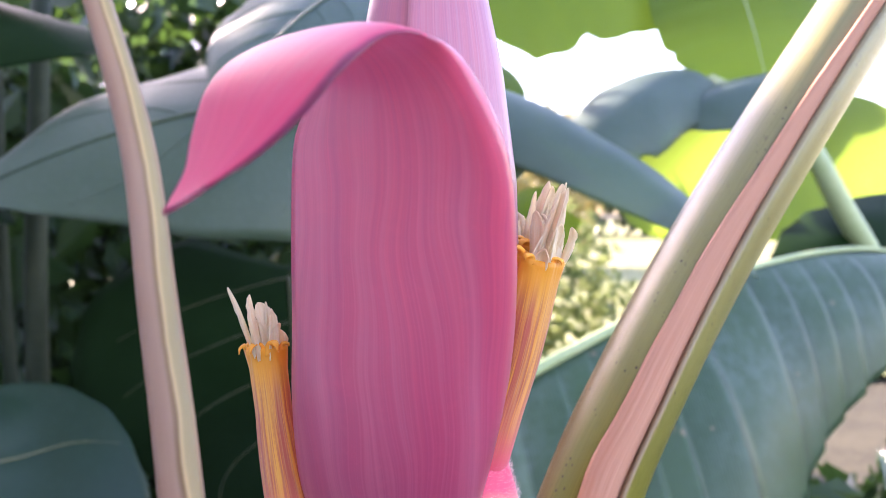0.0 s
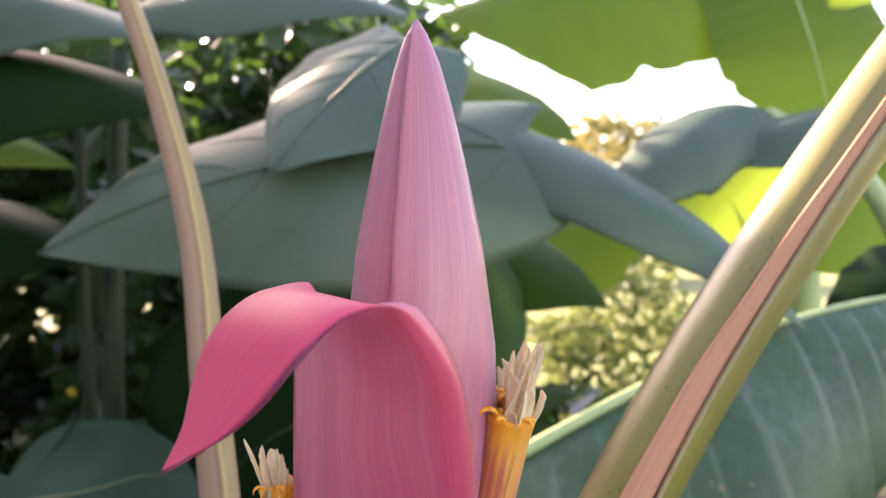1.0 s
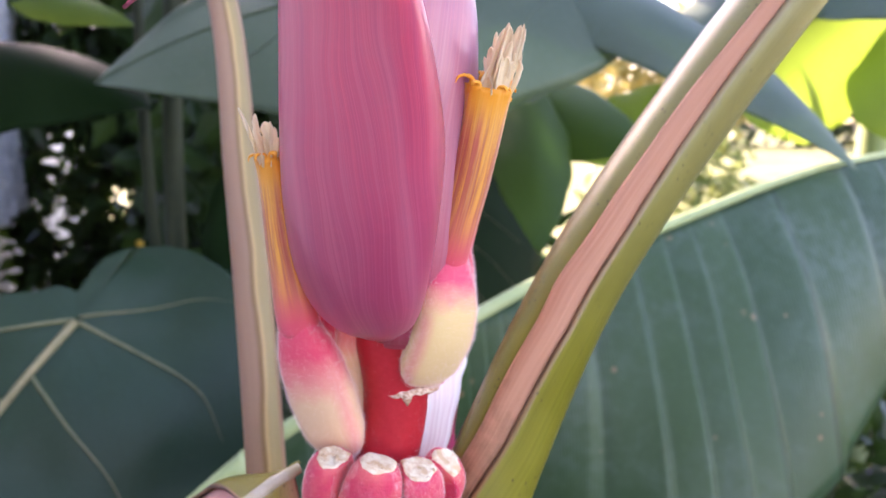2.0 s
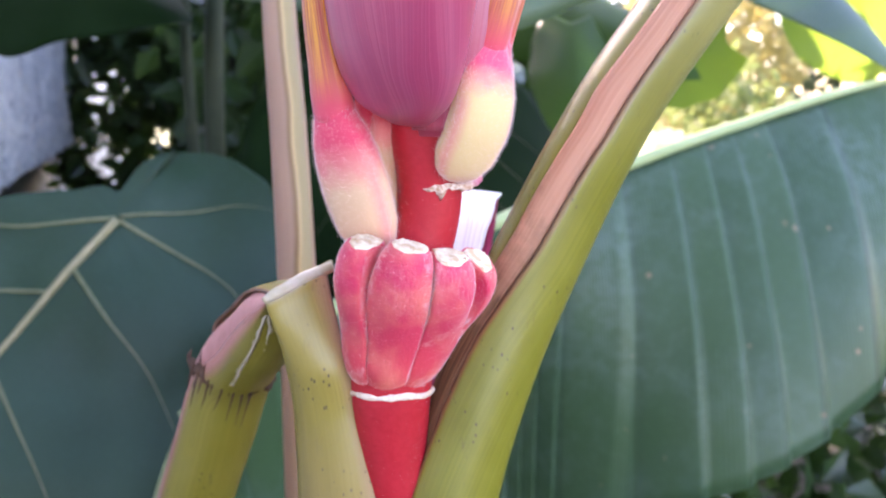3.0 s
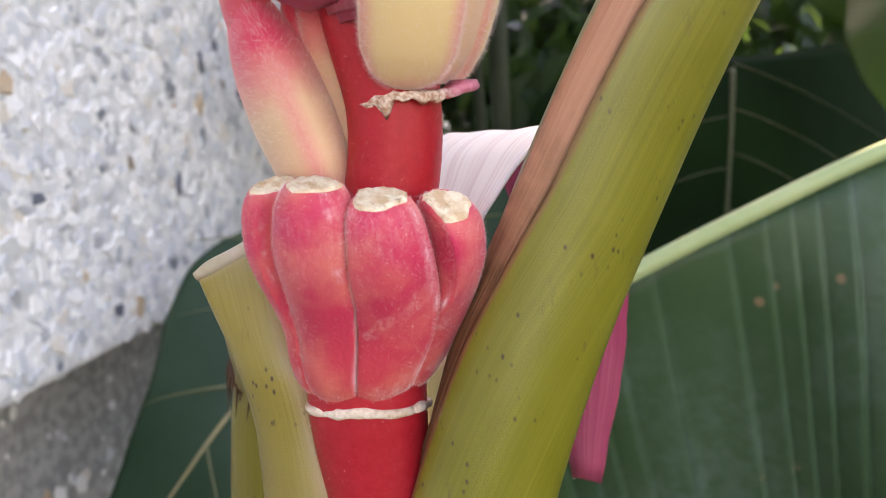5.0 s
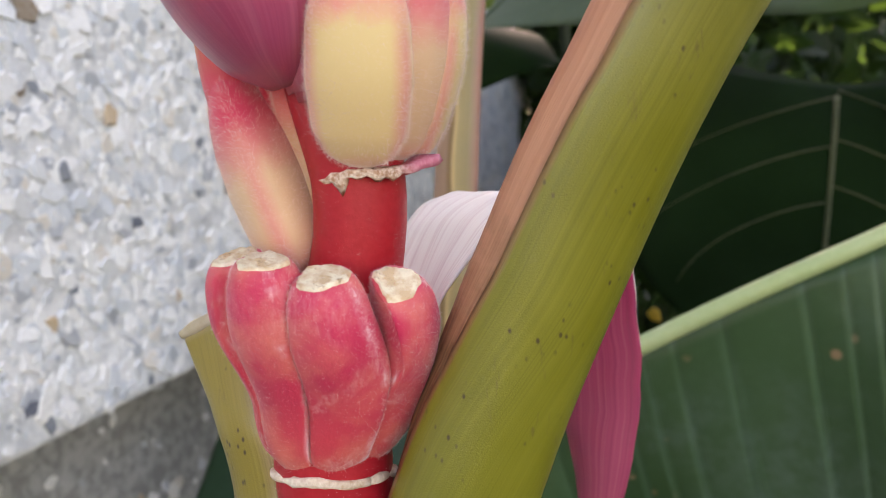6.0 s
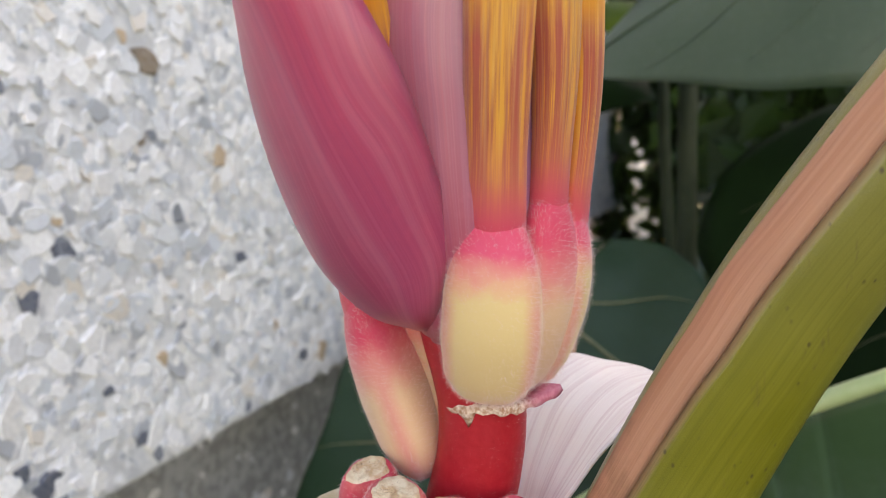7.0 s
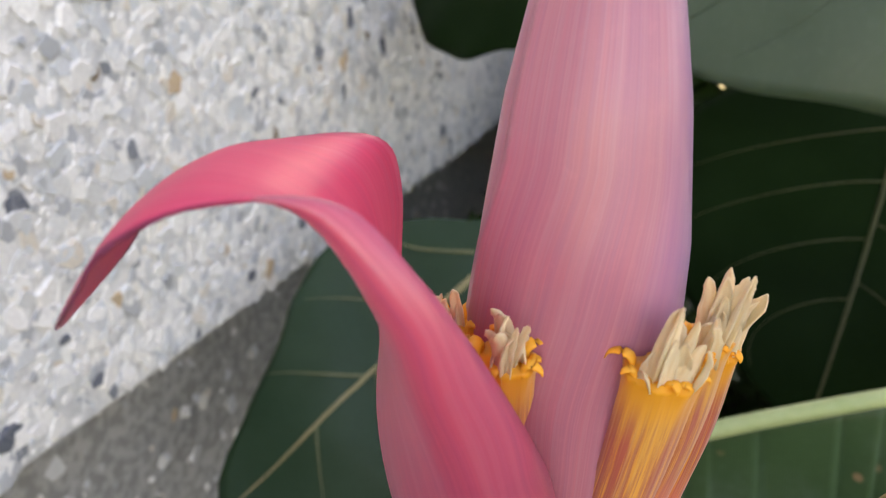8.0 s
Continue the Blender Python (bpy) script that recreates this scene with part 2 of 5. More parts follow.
def leaf_material(name, top, top2, through, amount, rough=0.45, rib=0.0, rib_count=40, specks=False, spec=0.2):
    """Blade of a large leaf: u across (0.5 is the midrib), v along."""
    k = Mat(name, rough, spec)
    broad = k.noise(9, None, 4.0)
    fine = k.noise(160, None, 4.0)
    col = k.mix(k.ramp(broad, [(0.3, 0.0), (0.72, 1.0)]), top, top2)
    col = k.mix(k.ramp(fine, [(0.5, 0.0), (0.9, 0.25)]), col, tuple(c * 1.6 for c in top2))
    h = fine
    if rib:
        w = k.n("ShaderNodeTexWave")
        w.wave_type, w.bands_direction = "BANDS", "Y"
        w.inputs["Scale"].default_value = 1.0
        w.inputs["Distortion"].default_value = 1.2
        w.inputs["Detail"].default_value = 2.0
        k.link(k.uv(scale=(1.5, rib_count, 1)), w.inputs["Vector"])
        h = w.outputs["Fac"]
        col = k.mix(k.ramp(h, [(0.75, 0.0), (1.0, rib)]), col, tuple(c * 1.4 for c in top2))
    if specks:
        vo = k.n("ShaderNodeTexVoronoi")
        vo.inputs["Scale"].default_value = 38.0
        k.link(k.coord(), vo.inputs["Vector"])
        spot = k.math("MULTIPLY", k.ramp(vo.outputs["Distance"], [(0.09, 1.0), (0.17, 0.0)]), k.ramp(k.noise(17), [(0.54, 0.0), (0.60, 0.9)]))
        col = k.mix(spot, col, (0.34, 0.20, 0.12))
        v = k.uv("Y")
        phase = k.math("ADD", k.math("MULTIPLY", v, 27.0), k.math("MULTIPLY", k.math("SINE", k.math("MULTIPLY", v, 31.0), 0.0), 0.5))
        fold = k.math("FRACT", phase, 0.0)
        # shading of the pleats painted in: pale crests, then dark creases
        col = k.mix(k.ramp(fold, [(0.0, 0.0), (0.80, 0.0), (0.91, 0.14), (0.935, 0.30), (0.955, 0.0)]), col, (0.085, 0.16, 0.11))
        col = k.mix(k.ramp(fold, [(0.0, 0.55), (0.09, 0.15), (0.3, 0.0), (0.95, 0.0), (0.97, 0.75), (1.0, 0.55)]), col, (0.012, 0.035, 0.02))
        strip = k.n("ShaderNodeTexWhiteNoise")
        strip.noise_dimensions = "1D"
        k.link(k.math("FLOOR", phase, 0.0), strip.inputs["W"])
        col = k.mix(k.math("MULTIPLY", strip.outputs["Value"], 0.4), col, (0.05, 0.11, 0.045))
        # dusty patches, tinted bluish to stand in for sky sheen on the blade
        dust_sheen = k.math("MULTIPLY", k.ramp(k.noise(5, None, 5.0, 0.6), [(0.42, 0.0), (0.66, 0.42)]), k.ramp(k.noise(60, None, 4.0), [(0.4, 0.3), (0.6, 1.0)]))
        col = k.mix(dust_sheen, col, (0.13, 0.19, 0.17))
    k.color(col).bump(h, 0.25, 0.001 if specks else 0.002)
    k.b.inputs["Roughness"].default_value = rough
    return k.glow_through(through, amount).m


def cut_material():
    """Dried cut flesh: chalky white with brown stains."""
    k = Mat("cut_flesh", 0.75, 0.25)
    fine = k.noise(900, None, 5.0, 0.65)
    col = k.mix(k.ramp(k.noise(260, None, 3.0), [(0.38, 0.0), (0.6, 1.0)]), (0.72, 0.50, 0.30), (0.90, 0.79, 0.60))
    col = k.mix(k.ramp(k.noise(330, None, 5.0, 0.7), [(0.58, 0.0), (0.70, 0.85)]), col, (0.30, 0.14, 0.07))
    return k.color(col).bump(fine, 0.8, 0.0008).m


def dry_material():
    """Margin of a stalk: dead and brown low down, salmon higher up."""
    k = Mat("dry_margin_skin", 0.6, 0.3)
    fib = k.noise(1.0, k.uv(scale=(14, 5, 1)), 4.0, 0.65)
    brown = k.mix(k.ramp(fib, [(0.35, 0.0), (0.65, 1.0)]), (0.07, 0.03, 0.014), (0.30, 0.16, 0.075))
    flesh = k.mix(k.ramp(fib, [(0.40, 0.0), (0.70, 1.0)]), (0.49, 0.225, 0.135), (0.56, 0.280, 0.178))
    up = k.math("ADD", k.uv("Y"), k.math("MULTIPLY", k.math("SUBTRACT", k.noise(120, None, 4.0), 0.5), 0.22))
    edge = k.math("MULTIPLY", k.ramp(k.uv("X"), [(0.0, 1.0), (0.08, 0.8), (0.16, 0.0)]), k.ramp(k.uv("Y"), [(0.4, 1.0), (0.62, 0.25), (0.8, 0.08)]))
    col = k.mix(k.ramp(up, [(0.32, 0.0), (0.46, 1.0)]), brown, flesh)
    return k.color(k.mix(edge, col, brown)).bump(fib, 0.4, 0.0008).m


M["fruit"] = fruit_material()
M["ovary"] = ovary_material("ovary_skin", [(0.0, (0.72, 0.36, 0.22)), (0.12, (0.72, 0.51, 0.26)), (0.66, (0.74, 0.54, 0.26)), (0.77, (0.78, 0.30, 0.23)), (0.87, (0.78, 0.085, 0.16)), (1.0, (0.79, 0.08, 0.15))])
M["ovary_blush"] = ovary_material("blushed_ovary_skin", [(0.0, (0.70, 0.30, 0.22)), (0.15, (0.72, 0.46, 0.28)), (0.48, (0.74, 0.48, 0.30)), (0.64, (0.76, 0.24, 0.22)), (0.80, (0.74, 0.06, 0.12)), (1.0, (0.76, 0.07, 0.13))])
M["tube"] = tube_material()


def stamen_material():
    k = Mat("stamen_skin", 0.55, 0.3)
    fib = k.noise(1.0, k.uv(scale=(7, 1.5, 1)), 4.0, 0.7)
    col = k.mix(k.ramp(fib, [(0.38, 0.0), (0.62, 1.0)]), (0.86, 0.66, 0.40), (0.93, 0.85, 0.68))
    col = k.mix(k.ramp(k.uv("Y"), [(0.85, 0.0), (1.0, 0.35)]), col, (0.70, 0.50, 0.28))
    return k.color(col).bump(fib, 0.3, 0.0004).glow_through((0.94, 0.82, 0.58), 0.35).m


M["stamen"] = stamen_material()
M["curl"] = speckled("petal_curl", (0.90, 0.32, 0.02), (0.92, 0.42, 0.05), 0.45, 300, 0.2)
M["cut"] = cut_material()
M["rachis"] = speckled("rachis_skin", (0.40, 0.009, 0.017), (0.50, 0.022, 0.034), 0.45, 500, 0.3)
M["scar"] = speckled("scar_tissue", (0.50, 0.32, 0.20), (0.86, 0.76, 0.64), 0.8, 700, 0.8)
M["petiole"] = sheath_material("petiole_skin", (0.158, 0.150, 0.013), (0.212, 0.200, 0.028), (0.36, 0.185, 0.11), True, (0.235, 0.21, 0.095), blush=((0.66, 0.0), (0.77, 0.75), (0.82, 0.6), (0.88, 0.05)))
M["sheath"] = sheath_material("sheath_skin", (0.225, 0.172, 0.026), (0.270, 0.205, 0.044), (0.38, 0.24, 0.15), True, (0.40, 0.33, 0.20), (0.97, 1.0), low=(0.36, 0.235, 0.13))


def thin_petiole_material():
    """Slender stalk: beige pink with an olive flank; a thin golden strip of sunlight is painted along its open side."""
    k = Mat("thin_petiole_skin", 0.38, 0.4)
    u = k.math("ADD", k.uv("X"), k.math("MULTIPLY", k.math("SUBTRACT", k.noise(14, None, 3.0), 0.5), 0.10))
    # the stop at 0.27 is the sun's glow, painted as gold
    col = k.ramp(u, [(0.0, (0.36, 0.20, 0.15)), (0.20, (0.40, 0.25, 0.17)), (0.245, (0.20, 0.12, 0.05)), (0.27, (0.66, 0.48, 0.22)), (0.30, (0.38, 0.30, 0.13)), (0.38, (0.30, 0.24, 0.11)), (0.46, (0.42, 0.20, 0.17)), (1.0, (0.34, 0.24, 0.14))])
    fib = k.noise(1.0, k.uv(scale=(60, 2, 1)), 3.0, 0.6)
    col = k.mix(k.ramp(fib, [(0.45, 0.0), (0.8, 0.35)]), col, (0.50, 0.38, 0.24))
    return k.color(col).bump(fib, 0.3, 0.0005).glow_through((0.80, 0.52, 0.20), 0.2).m


M["thin_petiole"] = thin_petiole_material()
M["hanging"] = sheath_material("hanging_stalk_skin", (0.175, 0.150, 0.016), (0.225, 0.185, 0.032), (0.50, 0.20, 0.17), True, (0.225, 0.19, 0.05), (0.97, 1.0), blush=((0.90, 0.0), (0.96, 1.0)))
M["pink_lining"] = speckled("pink_membrane", (0.42, 0.17, 0.15), (0.56, 0.27, 0.25), 0.5, 160, 0.3)
M["lining"] = sheath_material("sheath_lining", (0.44, 0.225, 0.125), (0.40, 0.21, 0.11), (0.40, 0.2, 0.12), False, (0.46, 0.23, 0.17))


def torn_scar_material():
    """Pale torn tissue that turns pink towards the flap."""
    k = Mat("torn_scar_tissue", 0.75, 0.25)
    fine = k.noise(700, None, 5.0, 0.65)
    col = k.mix(k.ramp(fine, [(0.40, 0.0), (0.60, 1.0)]), (0.46, 0.24, 0.15), (0.84, 0.70, 0.58))
    col = k.mix(k.ramp(k.uv("Y"), [(0.70, 0.0), (0.86, 0.85)]), col, (0.66, 0.16, 0.26))
    return k.color(col).bump(fine, 0.8, 0.0006).m


M["torn_scar"] = torn_scar_material()
M["fold"] = speckled("fold_skin", (0.30, 0.24, 0.09), (0.50, 0.44, 0.36), 0.40, 110, 0.2)
M["torn"] = speckled("torn_brown", (0.045, 0.020, 0.014), (0.14, 0.075, 0.045), 0.8, 300, 0.5)
M["dry_edge"] = dry_material()
M["hair"] = speckled("pale_hair", (0.85, 0.62, 0.60), (0.9, 0.78, 0.72), 0.6, 100, 0.0)
M["old_bract"] = petal_material("old_bract_skin", (0.84, 0.79, 0.75), (0.87, 0.84, 0.80), (0.55, 0.36, 0.38), 26, 0.5)


def hanging_material():
    """Outside of the withered bract: lilac at the fold, magenta lower down, with dark lines."""
    k = Mat("hanging_bract_skin", 0.42, 0.4)
    lines = k.noise(1.0, k.uv(scale=(34, 0.8, 1)), 4.0, 0.65)
    v = k.math("ADD", k.uv("Y"), k.math("MULTIPLY", k.math("SUBTRACT", k.noise(60, None, 3.0), 0.5), 0.12))
    col = k.ramp(v, [(0.25, (0.62, 0.36, 0.50)), (0.50, (0.55, 0.16, 0.32)), (0.66, (0.46, 0.045, 0.13)), (1.0, (0.40, 0.07, 0.13))])
    col = k.mix(k.ramp(lines, [(0.48, 0.0), (0.66, 0.6)]), col, (0.26, 0.02, 0.07))
    col = k.mix(k.ramp(k.noise(1.0, k.uv(scale=(20, 1.2, 1)), 4.0, 0.7), [(0.50, 0.0), (0.72, 0.5)]), col, (0.66, 0.26, 0.30))
    return k.color(col).bump(lines, 0.3, 0.0006).glow_through((0.75, 0.12, 0.35), 0.2).m


M["hang_bract"] = hanging_material()
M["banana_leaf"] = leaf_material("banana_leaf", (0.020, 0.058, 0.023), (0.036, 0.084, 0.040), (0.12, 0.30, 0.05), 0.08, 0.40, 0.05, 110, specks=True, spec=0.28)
M["midrib"] = speckled("leaf_midrib", (0.30, 0.40, 0.18), (0.38, 0.46, 0.24), 0.45, 120, 0.1)
# near-black green: the deep shade among these leaves is put into the colour
M["shaded_leaf"] = leaf_material("broad_leaf", (0.0045, 0.016, 0.004), (0.009, 0.026, 0.008), (0.08, 0.20, 0.04), 0.03, 0.5, spec=0.04)
M["mid_leaf"] = leaf_material("broad_leaf_mid", (0.050, 0.088, 0.056), (0.085, 0.126, 0.086), (0.14, 0.32, 0.05), 0.2, 0.42, spec=0.45)
M["veined_leaf"] = leaf_material("veined_leaf", (0.013, 0.039, 0.019), (0.026, 0.061, 0.038), (0.10, 0.26, 0.04), 0.12, 0.40, spec=0.26)
M["grey_leaf"] = leaf_material("broad_leaf_pale", (0.050, 0.095, 0.070), (0.095, 0.145, 0.120), (0.20, 0.36, 0.08), 0.25, 0.42, 0.35, 30, spec=0.35)
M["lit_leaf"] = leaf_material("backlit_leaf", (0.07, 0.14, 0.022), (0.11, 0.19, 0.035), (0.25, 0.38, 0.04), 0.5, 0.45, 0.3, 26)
M["yellow_leaf"] = leaf_material("yellow_leaf", (0.62, 0.40, 0.05), (0.75, 0.52, 0.10), (0.8, 0.6, 0.1), 0.45)
M["dead_leaf"] = leaf_material("dead_leaf", (0.10, 0.065, 0.045), (0.17, 0.115, 0.08), (0.2, 0.12, 0.06), 0.1, 0.6)
M["green_leaf"] = leaf_material("fresh_leaf", (0.035, 0.085, 0.016), (0.06, 0.12, 0.028), (0.22, 0.40, 0.04), 0.35, 0.42)
M["vein"] = speckled("leaf_vein", (0.24, 0.22, 0.11), (0.36, 0.30, 0.17), 0.5, 150, 0.1)
M["side_vein"] = speckled("side_vein", (0.10, 0.125, 0.060), (0.19, 0.19, 0.10), 0.5, 90, 0.1)
M["dark_vein"] = speckled("dim_vein", (0.045, 0.058, 0.022), (0.085, 0.09, 0.04), 0.5, 150, 0.1)
M["stem"] = speckled("green_stem", (0.016, 0.032, 0.012), (0.036, 0.05, 0.024), 0.6, 60, 0.2)
M["bush"] = leaf_material("bush_leaf", (0.09, 0.14, 0.045), (0.15, 0.19, 0.07), (0.28, 0.34, 0.11), 0.3)
M["cover"] = leaf_material("ground_cover_leaf", (0.014, 0.036, 0.013), (0.034, 0.066, 0.026), (0.12, 0.26, 0.05), 0.2, 0.25, spec=0.5)
M["autumn"] = leaf_material("autumn_leaf", (0.28, 0.24, 0.09), (0.34, 0.30, 0.13), (0.4, 0.34, 0.12), 0.3)
M["conifer"] = leaf_material("far_tree_leaf", (0.03, 0.05, 0.03), (0.05, 0.07, 0.04), (0.1, 0.12, 0.05), 0.2)
M["soil"] = speckled("soil", (0.030, 0.028, 0.018), (0.065, 0.060, 0.036), 0.9, 30, 0.8, 0.2, 0.02)
M["grass"] = speckled("lawn_grass", (0.12, 0.16, 0.05), (0.30, 0.28, 0.14), 0.8, 6, 0.8, 0.2, 0.03)


def concrete_material(name, low, high):
    k = Mat(name, 0.8, 0.3)
    fine, mid_n = k.noise(500, None, 5.0), k.noise(60, None, 4.0)
    col = k.mix(k.ramp(mid_n, [(0.42, 0.0), (0.58, 1.0)]), low, high)
    col = k.mix(k.ramp(fine, [(0.3, 0.5), (0.5, 0.0)]), col, tuple(c * 0.7 for c in low))
    k.color(col).bump(k.math("ADD", fine, k.math("MULTIPLY", k.noise(140, None, 4.0), 1.5)), 0.6, 0.003)
    return k.m


def stone_material(name, island):
    """Chips of quartz and river stone: each takes its own tone."""
    k = Mat(name, 0.55, 0.4)
    if island:
        rnd = k.n("ShaderNodeNewGeometry").outputs["Random Per Island"]
        stops = [(0.0, (0.70, 0.72, 0.73)), (0.2, (0.86, 0.86, 0.85)), (0.5, (0.92, 0.92, 0.91)), (0.70, (0.62, 0.66, 0.69)), (0.88, (0.74, 0.68, 0.60)), (0.925, (0.42, 0.45, 0.48))]
    else:
        rnd = k.n("ShaderNodeObjectInfo").outputs["Random"]
        stops = [(0.0, (0.075, 0.095, 0.135)), (0.22, (0.18, 0.205, 0.24)), (0.40, (0.23, 0.16, 0.10)), (0.47, (0.56, 0.40, 0.25)), (0.54, (0.50, 0.51, 0.52)), (0.72, (0.84, 0.83, 0.80))]
    r = k.n("ShaderNodeValToRGB")
    r.color_ramp.interpolation = "CONSTANT"
    el = r.color_ramp.elements
    while len(el) < len(stops):
        el.new(0.5)
    for e, (p, c) in zip(el, stops):
        e.position, e.color = p, (*c, 1)
    k.link(rnd, r.inputs["Fac"])
    fine = k.noise(350, None, 5.0)
    col = k.mix(k.ramp(fine, [(0.35, 0.35), (0.65, 0.0)]), r.outputs["Color"], (0.40, 0.39, 0.38))
    k.color(col).bump(fine, 0.3, 0.001)
    return k.m


M["chips"] = stone_material("stone_chips", True)
M["pebble"] = stone_material("pebble_stone", False)
M["concrete"] = concrete_material("aggregate_concrete", (0.60, 0.61, 0.61), (0.80, 0.80, 0.79))
# darker copy of the concrete: shade under the panel put into its grey
M["recess_concrete"] = concrete_material("recess_shaded_concrete", (0.30, 0.30, 0.29), (0.46, 0.46, 0.45))


# ---- mesh helpers ----
def thing(name, at, label, category, group=""):
    e = new(name)
    e.location = at
    e.empty_display_size = 0.02
    bpy.context.view_layer.update()
    return tagged(e, label, category, group)


def attach(ob, parent):
    if parent is not None:
        ob.parent = parent
        if parent.type == "EMPTY":
            ob.matrix_parent_inverse = Matrix.Translation(parent.location).inverted()
    return ob


def mesh_part(name, verts, faces, mat, parent=None, label="", uvs=None, smooth=True, thick=0.0, mat2=None, ring=0):
    me = bpy.data.meshes.new(name)
    me.from_pydata([tuple(v) for v in verts], [], faces)
    me.materials.append(mat)
    if mat2 is not None:
        me.materials.append(mat2)
    if smooth:
        me.polygons.foreach_set("use_smooth", [True] * len(me.polygons))
    if uvs is not None:
        lay = me.uv_layers.new(name="uv")
        idx = np.zeros(len(me.loops), dtype=np.int32)
        me.loops.foreach_get("vertex_index", idx)
        at = np.asarray(uvs, dtype=np.float32)[idx]
        if ring:
            for q in me.polygons:
                loops = list(q.loop_indices)
                if max(at[i, 0] for i in loops) > 0.6:
                    for i in loops:
                        if at[i, 0] == 0.0:
                            at[i, 0] = 1.0
        lay.data.foreach_set("uv", at.ravel())
    me.update()
    ob = new(name, me)
    if thick:
        md = ob.modifiers.new("thickness", "SOLIDIFY")
        md.thickness, md.offset = thick, 0.0
        if mat2 is not None:
            md.material_offset = 1
    attach(ob, parent)
    if label:
        ob["label"] = label
    return ob


def spline(pts, n):
    """Catmull-Rom through the points, n samples, even in parameter."""
    p = np.asarray(pts, float)
    q = np.vstack([2 * p[0] - p[1], p, 2 * p[-1] - p[-2]])
    out = []
    for s in np.linspace(0, len(p) - 1, n):
        i = min(int(s), len(p) - 2)
        t = s - i
        a, b, c, d = q[i], q[i + 1], q[i + 2], q[i + 3]
        out.append(0.5 * (2 * b + (c - a) * t + (2 * a - 5 * b + 4 * c - d) * t * t + (3 * b - 3 * c + d - a) * t ** 3))
    return np.array(out)


def profile(stops, n):
    s = np.asarray(stops, float)
    return np.interp(np.linspace(0, 1, n), s[:, 0], s[:, 1])


def sheet(name, P, mat, parent=None, label="", closed=False, thick=0.0, mat2=None, cap=False, v_scale=1.0):
    """A surface from a grid P[n along][m across]."""
    P = np.asarray(P, float)
    n, m = P.shape[:2]
    verts = P.reshape(-1, 3).tolist()
    uvs = [(j / (m if closed else m - 1), v_scale * i / (n - 1)) for i in range(n) for j in range(m)]
    faces = []
    for i in range(n - 1):
        for j in range(m if closed else m - 1):
            k = (j + 1) % m
            faces.append((i * m + j, i * m + k, (i + 1) * m + k, (i + 1) * m + j))
    if cap:
        for i in (0, n - 1):
            verts.append(P[i].mean(0).tolist())
            uvs.append((0.5, v_scale * i / (n - 1)))
            c = len(verts) - 1
            for j in range(m):
                k = (j + 1) % m
                faces.append((c, i * m + k, i * m + j) if i == 0 else (c, i * m + j, i * m + k))
    return mesh_part(name, verts, faces, mat, parent, label, uvs, True, thick, mat2, m if closed else 0)


def frames(path, ref):
    """Tangent, side and front at each point; front keeps near to ref."""
    path = np.asarray(path, float)
    tan = np.gradient(path, axis=0)
    tan /= np.linalg.norm(tan, axis=1)[:, None]
    ref = np.asarray(ref, float)
    front = ref - tan * (tan @ ref)[:, None]
    front /= np.linalg.norm(front, axis=1)[:, None]
    side = np.cross(tan, front)
    return tan, side, front


def tube(name, path, radii, mat, parent=None, label="", ref=(0, -1, 0), m=20, a0=0.0, a1=360.0, flat=1.0, shape=None, thick=0.0, mat2=None, v_scale=1.0, n=None):
    """A sweep. Angles go round from the front (0) to the side. flat: front-to-back squash. shape(theta, v): radius factor."""
    path = np.asarray(path, float)
    if n:
        path = spline(path, n)
    n = len(path)
    radii = profile(radii, n) if np.ndim(radii) > 1 else np.full(n, float(radii))
    _, side, front = frames(path, ref)
    closed = abs(a1 - a0 - 360) < 1e-6
    th = np.radians(np.linspace(a0, a1, m, endpoint=not closed))
    P = np.zeros((n, m, 3))
    for i in range(n):
        v = i / (n - 1)
        for j, t in enumerate(th):
            r = radii[i] * (shape(t, v) if shape else 1.0)
            P[i, j] = path[i] + side[i] * r * math.sin(t) + front[i] * r * flat * math.cos(t)
    return sheet(name, P, mat, parent, label, closed, thick, mat2, cap=closed, v_scale=v_scale)


def three_sided(amount):
    return lambda t, v: 1.0 - amount * math.cos(3 * t)


def wobble(P, amp, scale):
    P = np.array(P, float)
    for idx in np.ndindex(P.shape[:-1]):
        P[idx] += np.array(noise.noise_vector(Vector(P[idx] * scale))) * amp
    return P


# ---- the pink banana plant ----
AXIS = (-0.006, 0.2095)
plant = thing("pink_banana_plant", (-0.015, 0.225, 0.0), "pink flowering banana plant with velvety fruits and an open bract", "plant")

# stem and flower stalk
tube("pseudostem", [(-0.015, 0.23, 0.0), (-0.015, 0.228, 0.35), (-0.016, 0.225, 0.70)], [(0, 0.045), (0.7, 0.036), (1, 0.026)], M["sheath"], plant, n=24, m=28)
tube("flower_stalk", [(-0.018, 0.212, 0.66), (-0.019, 0.211, 0.74), (-0.022, 0.2085, 0.806), (-0.018, 0.213, 0.84), (-0.011, 0.217, 0.875), (-0.0125, 0.2145, 0.915)],
     [(0, 0.010), (0.2, 0.0115), (0.3, 0.0136), (0.40, 0.0153), (0.5, 0.0155), (0.6, 0.0125), (0.75, 0.0115), (0.84, 0.0116), (0.92, 0.0132), (1, 0.0140)], M["rachis"], plant, "bright red velvety flower stalk", n=44, m=30)


